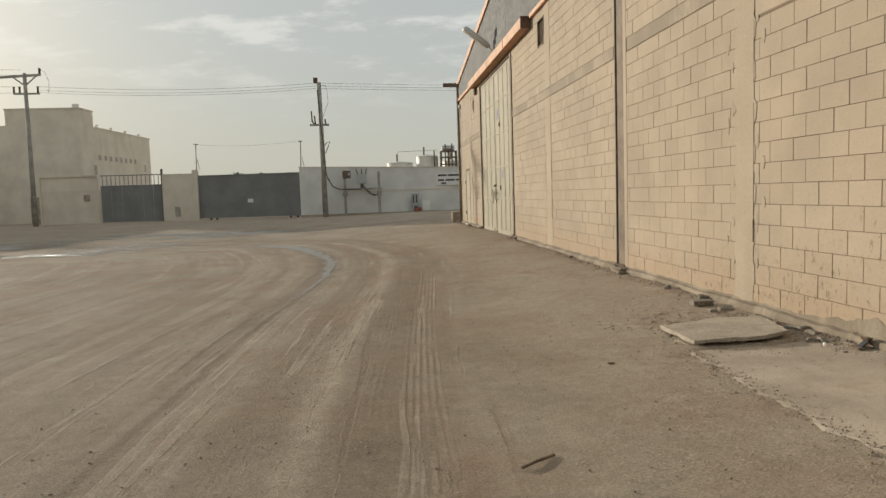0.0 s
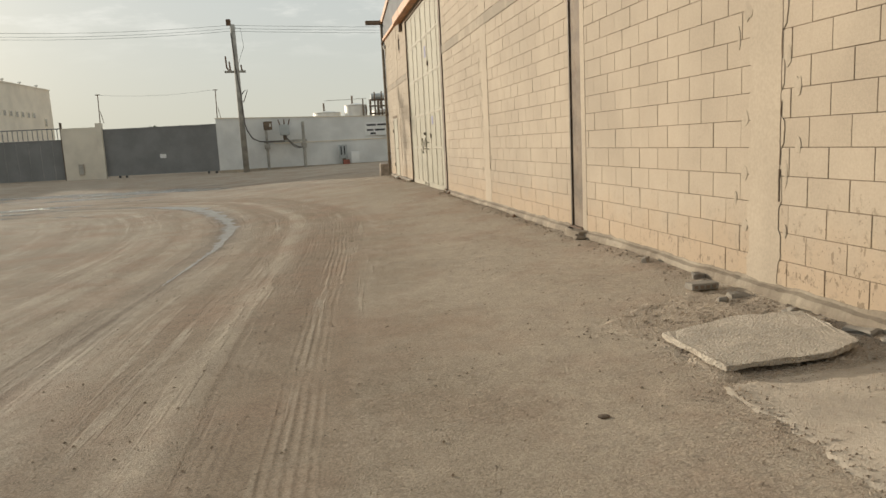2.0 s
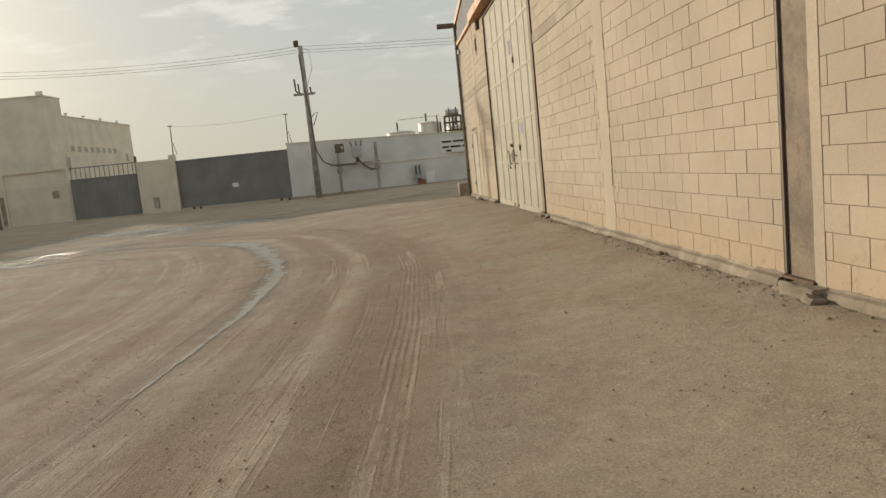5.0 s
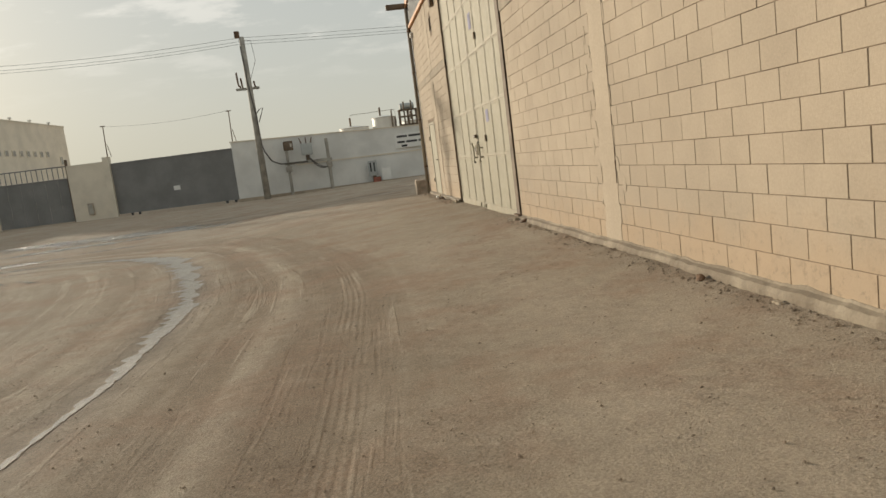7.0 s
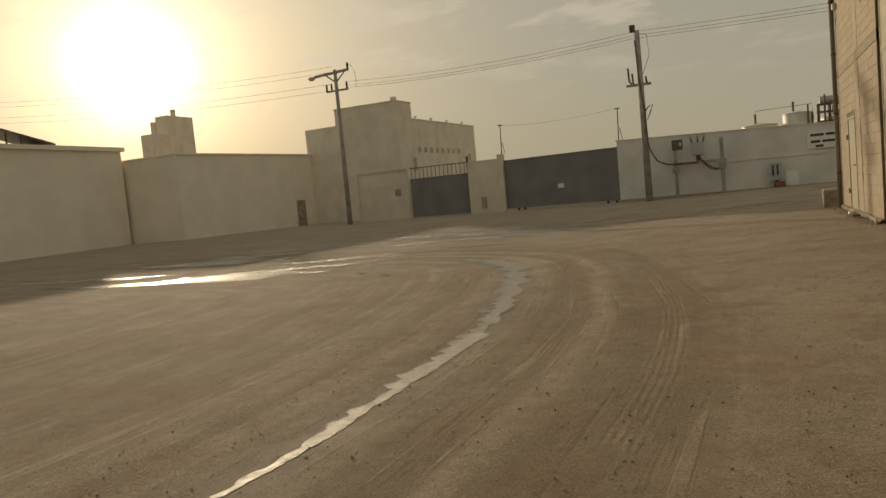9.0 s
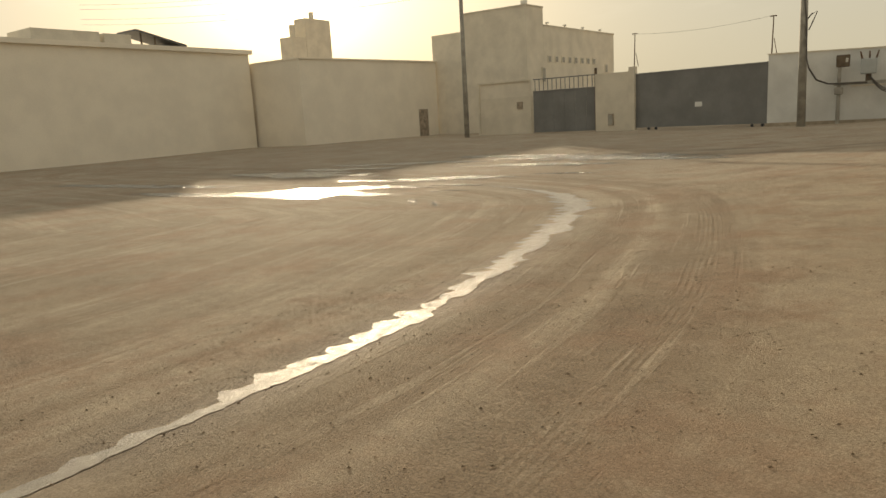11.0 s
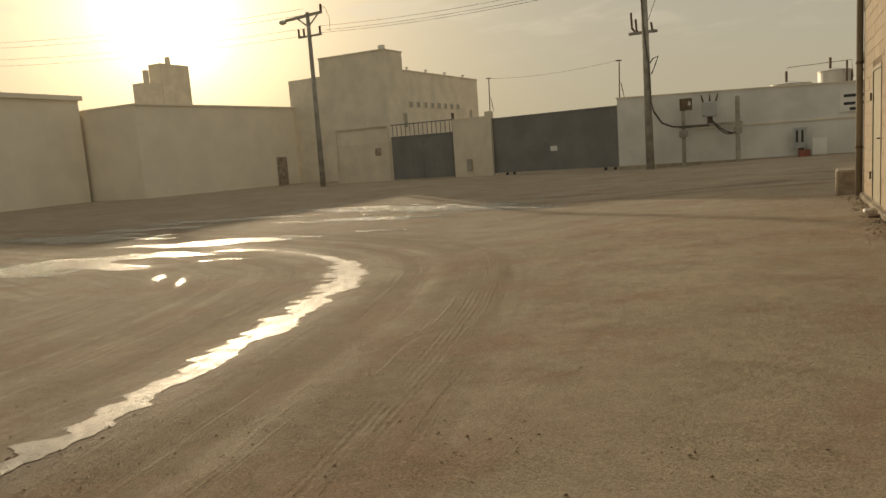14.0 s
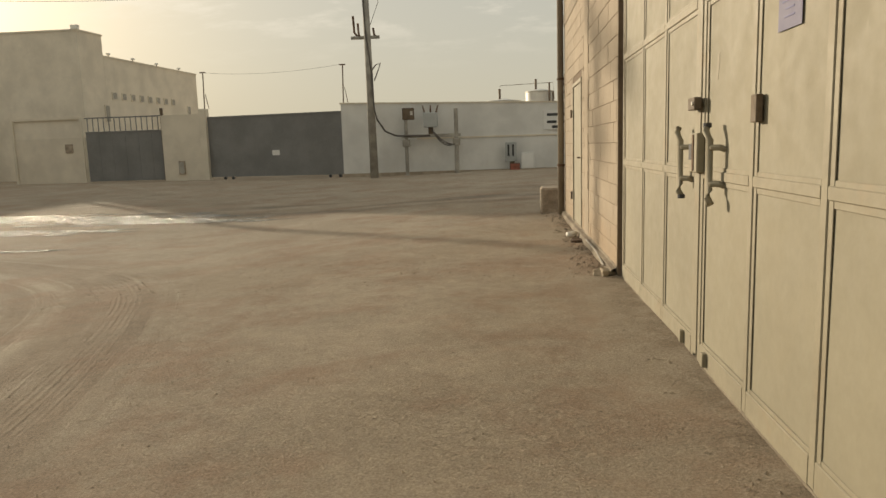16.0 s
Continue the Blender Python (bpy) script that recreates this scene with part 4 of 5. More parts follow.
for y0, y1, z0, z1 in VENTS:
    v = thing("wall_vent", "dark louvred vent let into the block wall", "vent", "wall vents")
    part("backing", box(B(), FACE + 0.12, FACE + 0.14, y0, y1, z0, z1), M_BLACK, v)
    for a, b, c, d in ((y0, y0 + 0.03, z0, z1), (y1 - 0.03, y1, z0, z1), (y0 + 0.03, y1 - 0.03, z0, z0 + 0.03), (y0 + 0.03, y1 - 0.03, z1 - 0.03, z1)):
        part("frame", box(B(), FACE - 0.01, FACE + 0.1, a, b, c, d, 0.003), M_STEEL, v)
    k = int((z1 - z0 - 0.08) / 0.05)
    for i in range(k):
        z = z0 + 0.06 + i * 0.05
        part("slat", box(B(), FACE + 0.02, FACE + 0.07, y0 + 0.03, y1 - 0.03, z - 0.006, z + 0.006, 0, pose(0, 0, 0, 0, 35, 0)), M_STEEL, v)

# lamp on an arm over the canopy
lamp = thing("wall_lamp", "long grey street lamp head on a thin arm above the canopy", "lamp")
part("arm", tube(B(), [(FACE - 0.02, 21.6, 5.50), (FACE - 0.10, 21.68, 5.60), (FACE - 0.22, 21.78, 5.78)], 0.028), M_GALV, lamp)
bm = B()
prof = ((0.0, 0.05), (0.05, 0.10), (0.35, 0.12), (0.67, 0.12), (0.70, 0.10))
a, b = Vector((FACE - 0.16, 21.75, 5.72)), Vector((2.80, 22.0, 6.32))
way = (b - a).normalized()
side = way.cross(Vector((0, 0, 1))).normalized()
up = side.cross(way)
rings = []
for s, r in prof:
    p = a + way * (s / 0.70) * (b - a).length
    rings.append([bm.verts.new(p + side * math.cos(t) * r * 1.25 + up * math.sin(t) * r * (0.95 if math.sin(t) > 0 else 0.8)) for t in np.linspace(0, math.tau, 13)[:-1]])
for p, q in zip(rings, rings[1:]):
    for k in range(12):
        bm.faces.new((p[k], p[(k + 1) % 12], q[(k + 1) % 12], q[k]))
bm.faces.new(rings[0][::-1]), bm.faces.new(rings[-1])
part("lamp_head", bm, M_GALV, lamp, smooth=True)
part("wall_plate", box(B(), FACE - 0.06, FACE - 0.045, 21.52, 21.68, 5.42, 5.60, 0.003), M_GALV, lamp)

corner_pipe = thing("drain_pipe", "pale drain pipe down the warehouse corner", "pipe")
part("pipe", rod(B(), (FACE - 0.07, 31.02, 0.02), (FACE - 0.07, 31.02, 5.95), 0.055, seg=12), M_PLINTH, corner_pipe, smooth=True)
for z in (0.9, 2.4, 3.9, 5.2):
    part("clip", rod(B(), (FACE - 0.07, 31.02, z), (FACE - 0.07, 31.02, z + 0.04), 0.066, seg=12), M_RUST, corner_pipe)
cam_box = thing("junction_box", "small junction box with short cable on the wall corner", "junction box")
part("case", box(B(), FACE - 0.09, FACE - 0.005, 30.55, 30.7, 4.95, 5.1, 0.01), M_GALV, cam_box)
part("cable", tube(B(), [(FACE - 0.03, 30.6, 4.95), (FACE - 0.03, 30.62, 4.7), (FACE - 0.02, 30.75, 4.6)], 0.01), M_WIRE, cam_box)

kerb = B()
box(kerb, 3.28, 3.66, 31.45, 32.0, -0.12, 0.50, 0.03)
for v in kerb.verts:
    v.co += Vector((noise.noise(v.co * 5), noise.noise(v.co * 6), noise.noise(v.co * 7))) * 0.02
tagged(part("concrete_block", kerb, M_STONE), "brown weathered concrete block by the wall corner", "concrete block")

# ---------- far white wall and power gear ----------
def wall_y(x):
    return 55.0 + 0.125 * (x + 5.9)


white = thing("wall_white", "white painted yard wall with a dirty foot", "wall", kind="structure")
def falling(x0, x1, front, back, low0, top0, low1, top1):
    """A wall length whose top line falls from x0 to x1."""
    bm = B()
    v = []
    for x, lo, hi in ((x0, low0, top0), (x1, low1, top1)):
        y = wall_y(x)
        v.append([bm.verts.new(p) for p in ((x, y + front, lo), (x, y + back, lo), (x, y + back, hi), (x, y + front, hi))])
    for k in range(4):
        bm.faces.new((v[0][k], v[1][k], v[1][(k + 1) % 4], v[0][(k + 1) % 4]))
    bm.faces.new(v[0][::-1]), bm.faces.new(v[1])
    return bm


part("wall_body", falling(-5.9, 14, 0, 0.25, -0.4, 3.66, -0.4, 3.26), M_WHITE, white)
part("coping", falling(-5.95, 14, -0.04, 0.29, 3.66, 3.73, 3.26, 3.33), M_BEIGE, white)
part("ledge", prism(B(), [(-2.0, wall_y(-2) - 0.045), (14, wall_y(14) - 0.045), (14, wall_y(14)), (-2.0, wall_y(-2))], 1.72, 1.80), M_BEIGE, white)
part("foot", prism(B(), [(-5.9, 54.85), (14, wall_y(14) - 0.15), (14, wall_y(14)), (-5.9, 55.0)], -0.4, 0.03), M_CONC, white)
part("wall_return", prism(B(), [(-5.9, 55.25), (-5.65, 55.25), (-5.65, 62), (-5.9, 62)], -0.4, 3.72), M_WHITE, white)
sign = thing("wall_sign", "white board with two lines of dark lettering", "sign")
ys = wall_y(5.6) - 0.12
part("board", box(B(), 4.68, 6.75, ys - 0.02, ys + 0.02, 2.02, 3.02, 0.01), M_SIGNW, sign)
for z, words in ((2.80, ((4.85, 5.55), (5.65, 6.6))), (2.42, ((4.85, 5.35), (5.45, 6.2), (6.3, 6.6))), (2.16, ((5.1, 5.5),))):
    for x0, x1 in words:
        part("writing_bar", box(B(), x0, x1, ys - 0.026, ys - 0.02, z - 0.07, z + 0.07), M_BLACK, sign)

POLE = (-3.92, 53.1)
pole = thing("utility_pole", "leaning brown timber power pole with phone antennas", "utility pole", "power poles", at=(POLE[0], POLE[1], 0))
def at_pole(*p):
    return [Vector(q) - Vector((POLE[0], POLE[1], 0)) for q in p]
part("shaft", rod(B(), *at_pole((-3.91, 53.1, -0.3), (-3.99, 53.1, 9.75)), 0.21, 0.15, 12), M_POLE, pole, smooth=True)
part("cap_box", box(B(), -0.46, -0.16, -0.12, 0.12, 9.70, 10.1, 0.02), M_RUST, pole)
for dx, z0, z1 in ((-0.55, 6.75, 7.7), (-0.33, 6.6, 7.35), (0.42, 6.6, 7.1)):
    part("fuse_holder", tube(B(), [(dx - 0.16, 0, z1), (dx - 0.13, 0, z0 + 0.2), (dx, 0, z0)], 0.055), M_RUST, pole)
part("cross_arm", box(B(), -0.85, 0.55, -0.06, 0.06, 6.60, 6.74, 0.01), M_POLE, pole)
part("street_arm", tube(B(), [(-0.05, 0, 4.9), (0.3, 0, 5.35), (0.55, 0, 5.45), (0.42, 0, 5.1), (0.2, 0, 4.6)], 0.03), M_WIRE, pole)
part("riser_cable", tube(B(), [(-0.2, -0.16, 9.2), (-0.1, -0.2, 7.0), (0.12, -0.2, 5.0), (0.18, -0.21, 3.2), (0.30, -0.2, 2.7)], 0.035), M_WIRE, pole)
part("loop_cable", tube(B(), [(-0.25, 0, 9.6), (0.45, 0, 9.5), (0.55, 0, 8.3), (0.1, 0, 7.2)], 0.014), M_WIRE, pole)

rack = thing("transformer_rack", "two-post rack with a grey transformer box and meter", "transformer")
RY = 54.75
for x, top, r in ((-2.47, 2.8, 0.10), (0.13, 3.22, 0.12)):
    part("post", rod(B(), (x, RY, -0.35), (x, RY, top), r, r * 0.9, 10), M_POLE, rack)
    part("collar", box(B(), x - 0.19, x + 0.19, RY - 0.14, RY + 0.14, 1.35, 1.72, 0.03), M_POLE, rack)
part("crossbeam", box(B(), -2.7, 0.35, RY - 0.09, RY + 0.09, 1.80, 1.96, 0.01), M_POLE, rack)
meter = part("meter_box", box(B(), -2.62, -2.02, RY - 0.16, RY + 0.1, 2.72, 3.32, 0.02), M_STEEL, rack, "dark meter box")
part("meter_window", box(B(), -2.20, -2.08, RY - 0.168, RY - 0.16, 2.95, 3.15), M_GALV, meter)
tr = part("transformer_case", box(B(), -1.52, -0.83, RY - 0.28, RY + 0.2, 2.30, 3.05, 0.03), M_GREYBOX, rack, "pale grey transformer case")
part("support", box(B(), -1.3, -1.05, RY - 0.08, RY + 0.08, 1.96, 2.30, 0.01), M_STEEL, rack)
for x, lean in ((-1.48, -0.10), (-1.17, 0.0), (-0.88, 0.10)):
    part("bushing", rod(B(), (x, RY, 3.05), (x + lean, RY, 3.42), 0.05, 0.03, 8), M_RUST, tr)
for d in (0.35, 0.5, 0.65):
    part("drop_cable", tube(B(), sag((-1.15, RY - 0.12, 2.25), (0.05, RY - 0.14, 1.35 + 0.15 * d), d * 0.6), 0.025), M_WIRE, rack)
part("feed_cable", tube(B(), [(POLE[0] + 0.30, POLE[1] - 0.2, 2.72), (-3.35, 53.5, 2.15), (-2.9, 54.1, 1.92), (-2.5, RY - 0.12, 1.90), (-1.2, RY - 0.12, 1.88)], 0.045), M_WIRE, rack)

cab = thing("fuse_cabinet", "open grey fuse cabinet on a short stand by the wall", "cabinet")
cy2 = wall_y(3.0) - 0.5
part("case", box(B(), 2.62, 3.22, cy2 - 0.12, cy2 + 0.15, 0.42, 1.42, 0.01), M_GREYBOX, cab)
for x in (2.74, 2.98):
    part("breaker", box(B(), x, x + 0.10, cy2 - 0.14, cy2 - 0.12, 0.7, 1.3, 0.004), M_BLACK, cab)
part("stand", box(B(), 2.85, 3.1, cy2 - 0.05, cy2 + 0.1, -0.2, 0.42), M_STEEL, cab)
drum = thing("drum", "small rusty red drum standing by the white wall", "drum")
part("shell", rod(B(), (3.12, cy2 - 0.4, -0.22), (3.12, cy2 - 0.4, 0.32), 0.25, seg=20), M_RED, drum, smooth=False)
for z in (-0.04, 0.14, 0.31):
    part("hoop", rod(B(), (3.12, cy2 - 0.4, z), (3.12, cy2 - 0.4, z + 0.02), 0.262, seg=20), M_RUST, drum)
box2 = thing("electrical_kiosk", "white low electrical kiosk by the white wall", "kiosk")
part("case", box(B(), 3.45, 4.12, cy2 - 0.5, cy2 - 0.1, 0.05, 0.88, 0.015), M_WHITE, box2)
part("kiosk_door", box(B(), 3.50, 4.07, cy2 - 0.515, cy2 - 0.5, 0.12, 0.82, 0.004), M_SIGNW, box2)
part("plinth", box(B(), 3.42, 4.15, cy2 - 0.53, cy2 - 0.07, -0.3, 0.05, 0.01), M_CONC, box2)

# ---------- gates and pillars of the yard ----------
grey = thing("yard_gate", "wide dark grey sliding steel gate, closed", "gate")
GX0, GY0, GX1, GY1 = -14.0, 56.75, -5.95, 55.35
def along(t):
    return (GX0 + (GX1 - GX0) * t, GY0 + (GY1 - GY0) * t)
for i in range(14):
    (a, b), (c, d) = along(i / 14), along((i + 1) / 14 - 0.0002)
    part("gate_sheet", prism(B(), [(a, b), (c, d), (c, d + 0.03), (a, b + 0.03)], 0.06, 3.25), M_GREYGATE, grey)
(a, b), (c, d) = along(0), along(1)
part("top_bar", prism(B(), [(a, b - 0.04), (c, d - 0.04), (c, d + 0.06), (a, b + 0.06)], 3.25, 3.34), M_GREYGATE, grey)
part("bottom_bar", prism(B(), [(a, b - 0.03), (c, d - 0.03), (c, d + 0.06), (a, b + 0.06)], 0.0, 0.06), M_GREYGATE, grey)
for t in (0.12, 0.18, 0.90, 0.97):
    x, y = along(t)
    part("wheel", rod(B(), (x, y - 0.04, -0.075), (x, y + 0.04, -0.075), 0.085, seg=14), M_BLACK, grey)
x, y = along(0.52)
part("plate", box(B(), x - 0.24, x + 0.24, y - 0.03, y - 0.015, 1.12, 1.40), M_SIGNW, grey, "small white plate")

pillar = thing("pillar_wall", "beige rendered wall pier between two gates", "pier")
part("pier", prism(B(), [(-16.7, 56.9), (-14.0, 56.6), (-14.0, 56.95), (-16.7, 57.25)], -0.3, 3.52), M_BEIGE, pillar)
part("post", prism(B(), [(-14.3, 56.5), (-13.9, 56.45), (-13.9, 56.95), (-14.3, 57.0)], -0.3, 3.78), M_BEIGE, pillar)
part("niche_box", box(B(), -15.75, -15.4, 56.66, 56.82, 0.2, 0.95, 0.01), M_STONE, pillar)
part("niche_box_lid", box(B(), -15.72, -15.43, 56.645, 56.66, 0.25, 0.9), M_POLE, pillar)

for x, y, z0 in ((-13.95, 56.6, 3.78), (-5.78, 55.15, 3.72)):
    m = thing("mast", "thin bare mast with a small crossbar on the wall", "mast", "masts beside the gate", at=(x, y, z0))
    part("rod", rod(B(), (0, 0, 0), (0.05, 0, 1.95), 0.035, 0.03), M_RUST, m)
    part("bar", box(B(), -0.12, 0.2, -0.03, 0.03, 1.93, 1.99), M_RUST, m)
    part("brace", rod(B(), (0.25, 0, 0), (0.10, 0, 0.8), 0.02), M_RUST, m)
string = tagged(part("string_wire", tube(B(), sag((-13.9, 56.6, 5.72), (-5.73, 55.15, 5.72), 0.22), 0.006), M_WIRE), "thin wire strung between two masts", "wire")

lgate = thing("side_gate", "grey-green steel gate with a barred upper part", "gate")
for i in range(6):
    x = -21.45 + i * 0.79
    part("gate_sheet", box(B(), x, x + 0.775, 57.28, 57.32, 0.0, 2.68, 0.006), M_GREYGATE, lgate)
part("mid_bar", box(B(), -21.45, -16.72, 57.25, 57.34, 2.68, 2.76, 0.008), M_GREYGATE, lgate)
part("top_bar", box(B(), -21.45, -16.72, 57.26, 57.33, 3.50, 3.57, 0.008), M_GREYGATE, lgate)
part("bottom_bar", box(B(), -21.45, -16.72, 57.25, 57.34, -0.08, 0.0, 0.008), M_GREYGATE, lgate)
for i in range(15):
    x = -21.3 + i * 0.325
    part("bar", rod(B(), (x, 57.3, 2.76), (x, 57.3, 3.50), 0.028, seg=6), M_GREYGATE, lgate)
part("end_post", box(B(), -16.85, -16.70, 57.15, 57.27, -0.2, 3.95, 0.01), M_STEEL, lgate)

lowwall = thing("wall_low", "beige rendered low wall with a small sign", "wall", kind="structure")
part("wall_body", prism(B(), [(-26.2, 57.6), (-21.5, 57.2), (-21.5, 57.45), (-26.2, 57.85)], -0.3, 2.45), M_BEIGE, lowwall)
part("sign_plate", box(B(), -22.75, -22.3, 57.22, 57.27, 1.6, 2.1), M_STONE, lowwall)
for x, y in ((-26.1, 57.55), (-21.62, 57.15)):
    part("frame_post", box(B(), x - 0.07, x + 0.07, y - 0.07, y + 0.07, -0.3, 3.62, 0.01), M_BEIGE, lowwall)
part("frame_beam", prism(B(), [(-26.1, 57.5), (-21.6, 57.1), (-21.6, 57.22), (-26.1, 57.62)], 3.5, 3.62), M_BEIGE, lowwall)
part("upper_wall", prism(B(), [(-26.0, 57.62), (-21.7, 57.24), (-21.7, 57.40), (-26.0, 57.78)], 2.45, 3.5), M_TAN, lowwall)

# ---------- office building ----------
office = thing("office_building", "tan rendered two-storey building with a taller corner block", "building")
part("tower_wall", prism(B(), [(-31.2, 63.5), (-25.2, 63.5), (-25.0, 66.0), (-31.0, 66.4)], -0.4, 9.55), M_TAN, office)
part("tower_parapet", prism(B(), [(-31.25, 63.45), (-25.15, 63.45), (-24.95, 66.05), (-31.05, 66.45)], 9.55, 9.66), M_BEIGE, office)
part("wing_wall", prism(B(), [(-34.0, 66.4), (-25.0, 66.01), (-24.3, 79.2), (-34.0, 79.4)], -0.4, 8.15), M_TAN, office)
part("wing_parapet", prism(B(), [(-34.0, 66.4), (-24.96, 66.06), (-24.25, 79.25), (-34.0, 79.45)], 8.15, 8.27), M_BEIGE, office)
part("annex_wall", prism(B(), [(-34.6, 63.8), (-31.22, 63.6), (-31.22, 66.3), (-34.6, 66.4)], -0.4, 8.25), M_TAN, office)
for k, (y, z0, z1, w) in enumerate([(66.6 + 1.15 * i, 5.3, 5.85, 0.62) for i in range(8)] + [(77.2, 4.6, 5.4, 0.6), (65.6, 3.7, 4.9, 0.6)]):
    x = -25.0 + (y - 66.0) * 0.053
    win = part("window", box(B(), x - 0.02, x + 0.06, y, y + w, z0, z1, 0.01), M_BEIGE, office)
    part("pane", box(B(), x + 0.06, x + 0.068, y + 0.06, y + w - 0.06, z0 + 0.06, z1 - 0.06), M_PANE, win)
part("doorway", box(B(), -29.6, -28.7, 63.42, 63.5, -0.3, 2.1, 0.01), M_STONE, office)
for x, y, z in ((-25.6, 64.0, 9.66), (-24.95, 66.6, 8.27), (-24.8, 69.6, 8.27), (-24.65, 72.9, 8.27), (-24.45, 76.3, 8.27)):
    f = thing("floodlight", "small white floodlight on the roof edge", "floodlight", "roof floodlights", at=(x, y, z))
    s = 1.5 if z > 9 else 0.8
    part("housing", box(B(), -0.16 * s, 0.16 * s, -0.10 * s, 0.10 * s, 0.08, 0.08 + 0.18 * s, 0.02), M_TANK, f)
    part("stand", rod(B(), (0, 0, 0), (0, 0, 0.1), 0.03), M_STEEL, f)

tpole = thing("utility_pole", "timber power pole with a long crossarm", "utility pole", "power poles", at=(-24.95, 54.0, 0))
part("shaft", rod(B(), (0, 0, -0.4), (0, 0, 10.9), 0.18, 0.12, 12), M_POLE, tpole, smooth=True)
part("cross_arm", box(B(), -1.75, 1.1, -0.08, 0.08, 10.62, 10.78, 0.01, pose(0, 0, 0, 0, -3, 0)), M_POLE, tpole)
part("lower_arm", box(B(), -0.85, 0.95, -0.06, 0.06, 9.38, 9.50, 0.01), M_POLE, tpole)
part("brace", rod(B(), (-0.8, 0, 10.62), (0, 0, 10.0), 0.05), M_POLE, tpole)
part("brace", rod(B(), (0.8, 0, 10.7), (0, 0, 10.0), 0.05), M_POLE, tpole)
part("insulator", rod(B(), (1.05, 0, 10.75), (1.05, 0, 11.25), 0.08), M_RUST, tpole)
for x in (-0.80, -0.40, 0.85):
    part("insulator", rod(B(), (x, 0, 9.48), (x, 0, 9.95), 0.07), M_RUST, tpole)
bm = B()
bmesh.ops.create_icosphere(bm, subdivisions=2, radius=0.21, matrix=pose(-2.0, 0, 10.55) @ Matrix.Diagonal((1.3, 1, 0.75, 1)))
part("lamp_head", bm, M_GALV, tpole, smooth=True)
part("stay_wire", tube(B(), [(1.05, 0, 11.2), (1.4, 0, 10.95), (1.65, 0, 10.3), (1.6, 0, 9.5)], 0.014), M_WIRE, tpole)

wires = thing("power_lines", "three sagging power lines between the poles", "power line")
for z, dy, dz in ((9.72, 0.0, 0.0), (9.55, 0.25, -0.22), (9.30, -0.2, -0.45)):
    part("line", tube(B(), sag((-24.1, 54.0 + dy, 9.95 + dz), (-4.2, 53.1 + dy, z), 0.35, 20), 0.009), M_WIRE, wires)
    part("line", tube(B(), sag((-4.2, 53.1 + dy, z), (45, 50 + dy, z - 0.1), 0.6, 20), 0.009), M_WIRE, wires)
for dz in (10.78, 11.15, 9.5, 9.95):
    part("line", tube(B(), sag((-25.2, 54.0, dz), (-60, 47, dz + 1.5), 0.6, 20), 0.009), M_WIRE, wires)

# ---------- sheds along the far side of the yard ----------
shed = thing("long_shed", "long pale low shed in backlit haze", "shed")
part("shed_wall", prism(B(), [(-36.0, 49.3), (-34.2, 63.6), (-44, 66), (-44, 49.3)], -0.4, 6.0), M_SHED, shed)
part("eave", prism(B(), [(-35.9, 49.25), (-34.1, 63.65), (-44.1, 66.1), (-44.1, 49.25)], 6.0, 6.12), M_SHED, shed)
for i, y in enumerate((61.2,)):
    x = -36.0 + (y - 49.3) * 0.126
    part("shed_door", prism(B(), [(x + 0.03, y), (x + 0.15, y + 1.1), (x + 0.17, y + 1.1), (x + 0.05, y)], -0.3, 2.1), M_STONE, shed)
hall = thing("flat_hall", "tall pale hall with a flat overhanging roof", "hall")
part("hall_wall", prism(B(), [(-41.0, 8), (-41.0, 49.0), (-60, 49.0), (-60, 8)], -0.4, 6.75), M_SHED, hall)
part("roof_edge", prism(B(), [(-40.75, 7.8), (-40.75, 49.2), (-60.2, 49.2), (-60.2, 7.8)], 6.75, 7.05), M_SHED, hall)
for y0, y1, h in ((37.9, 39.7, 7.65), (33.5, 37.6, 7.7)):
    tagged(part("roof_plant", prism(B(), [(-42.0, y0), (-41.1, y0), (-41.1, y1), (-44.0, y1), (-44.0, y0)], 7.05, h), M_TAN), "boxy roof plant room on the hall", "roof plant", "roof plant")
panel = thing("tilted_panel", "dark tilted panel on struts on the hall roof", "panel")
v = [(-41.2, 40.2, 7.95), (-41.2, 43.9, 7.12), (-43.5, 43.9, 7.12), (-43.5, 40.2, 7.95)]
bm = B()
low = [bm.verts.new(p) for p in v]
top = [bm.verts.new(Vector(p) + Vector((0, 0, 0.12))) for p in v]
bm.faces.new(low[::-1]), bm.faces.new(top)
for i in range(4):
    bm.faces.new((low[i], low[(i + 1) % 4], top[(i + 1) % 4], top[i]))
part("sheet", bm, M_SOLAR, panel)
for y, z in ((40.6, 7.9), (41.6, 7.65)):
    part("strut", rod(B(), (-41.4, y, 7.05), (-41.4, y, z), 0.06), M_STEEL, panel)
mill = thing("plant_tower", "square concrete plant tower with two short stacks", "tower")
part("tower_body", prism(B(), [(-66.3, 80.0), (-66.3, 84.6), (-68.3, 84.6), (-68.3, 80.0)], -0.4, 14.9), M_TAN, mill)
part("annex", prism(B(), [(-66.3, 77.3), (-66.3, 79.95), (-68.3, 79.95), (-68.3, 77.3)], -0.4, 12.4), M_TAN, mill)
part("stack", rod(B(), (-67.2, 78.5, 12.4), (-67.2, 78.5, 14.0), 0.36, seg=12), M_TAN, mill)
part("stack", rod(B(), (-67.3, 82.2, 14.9), (-67.3, 82.2, 15.9), 0.33, seg=12), M_TAN, mill)

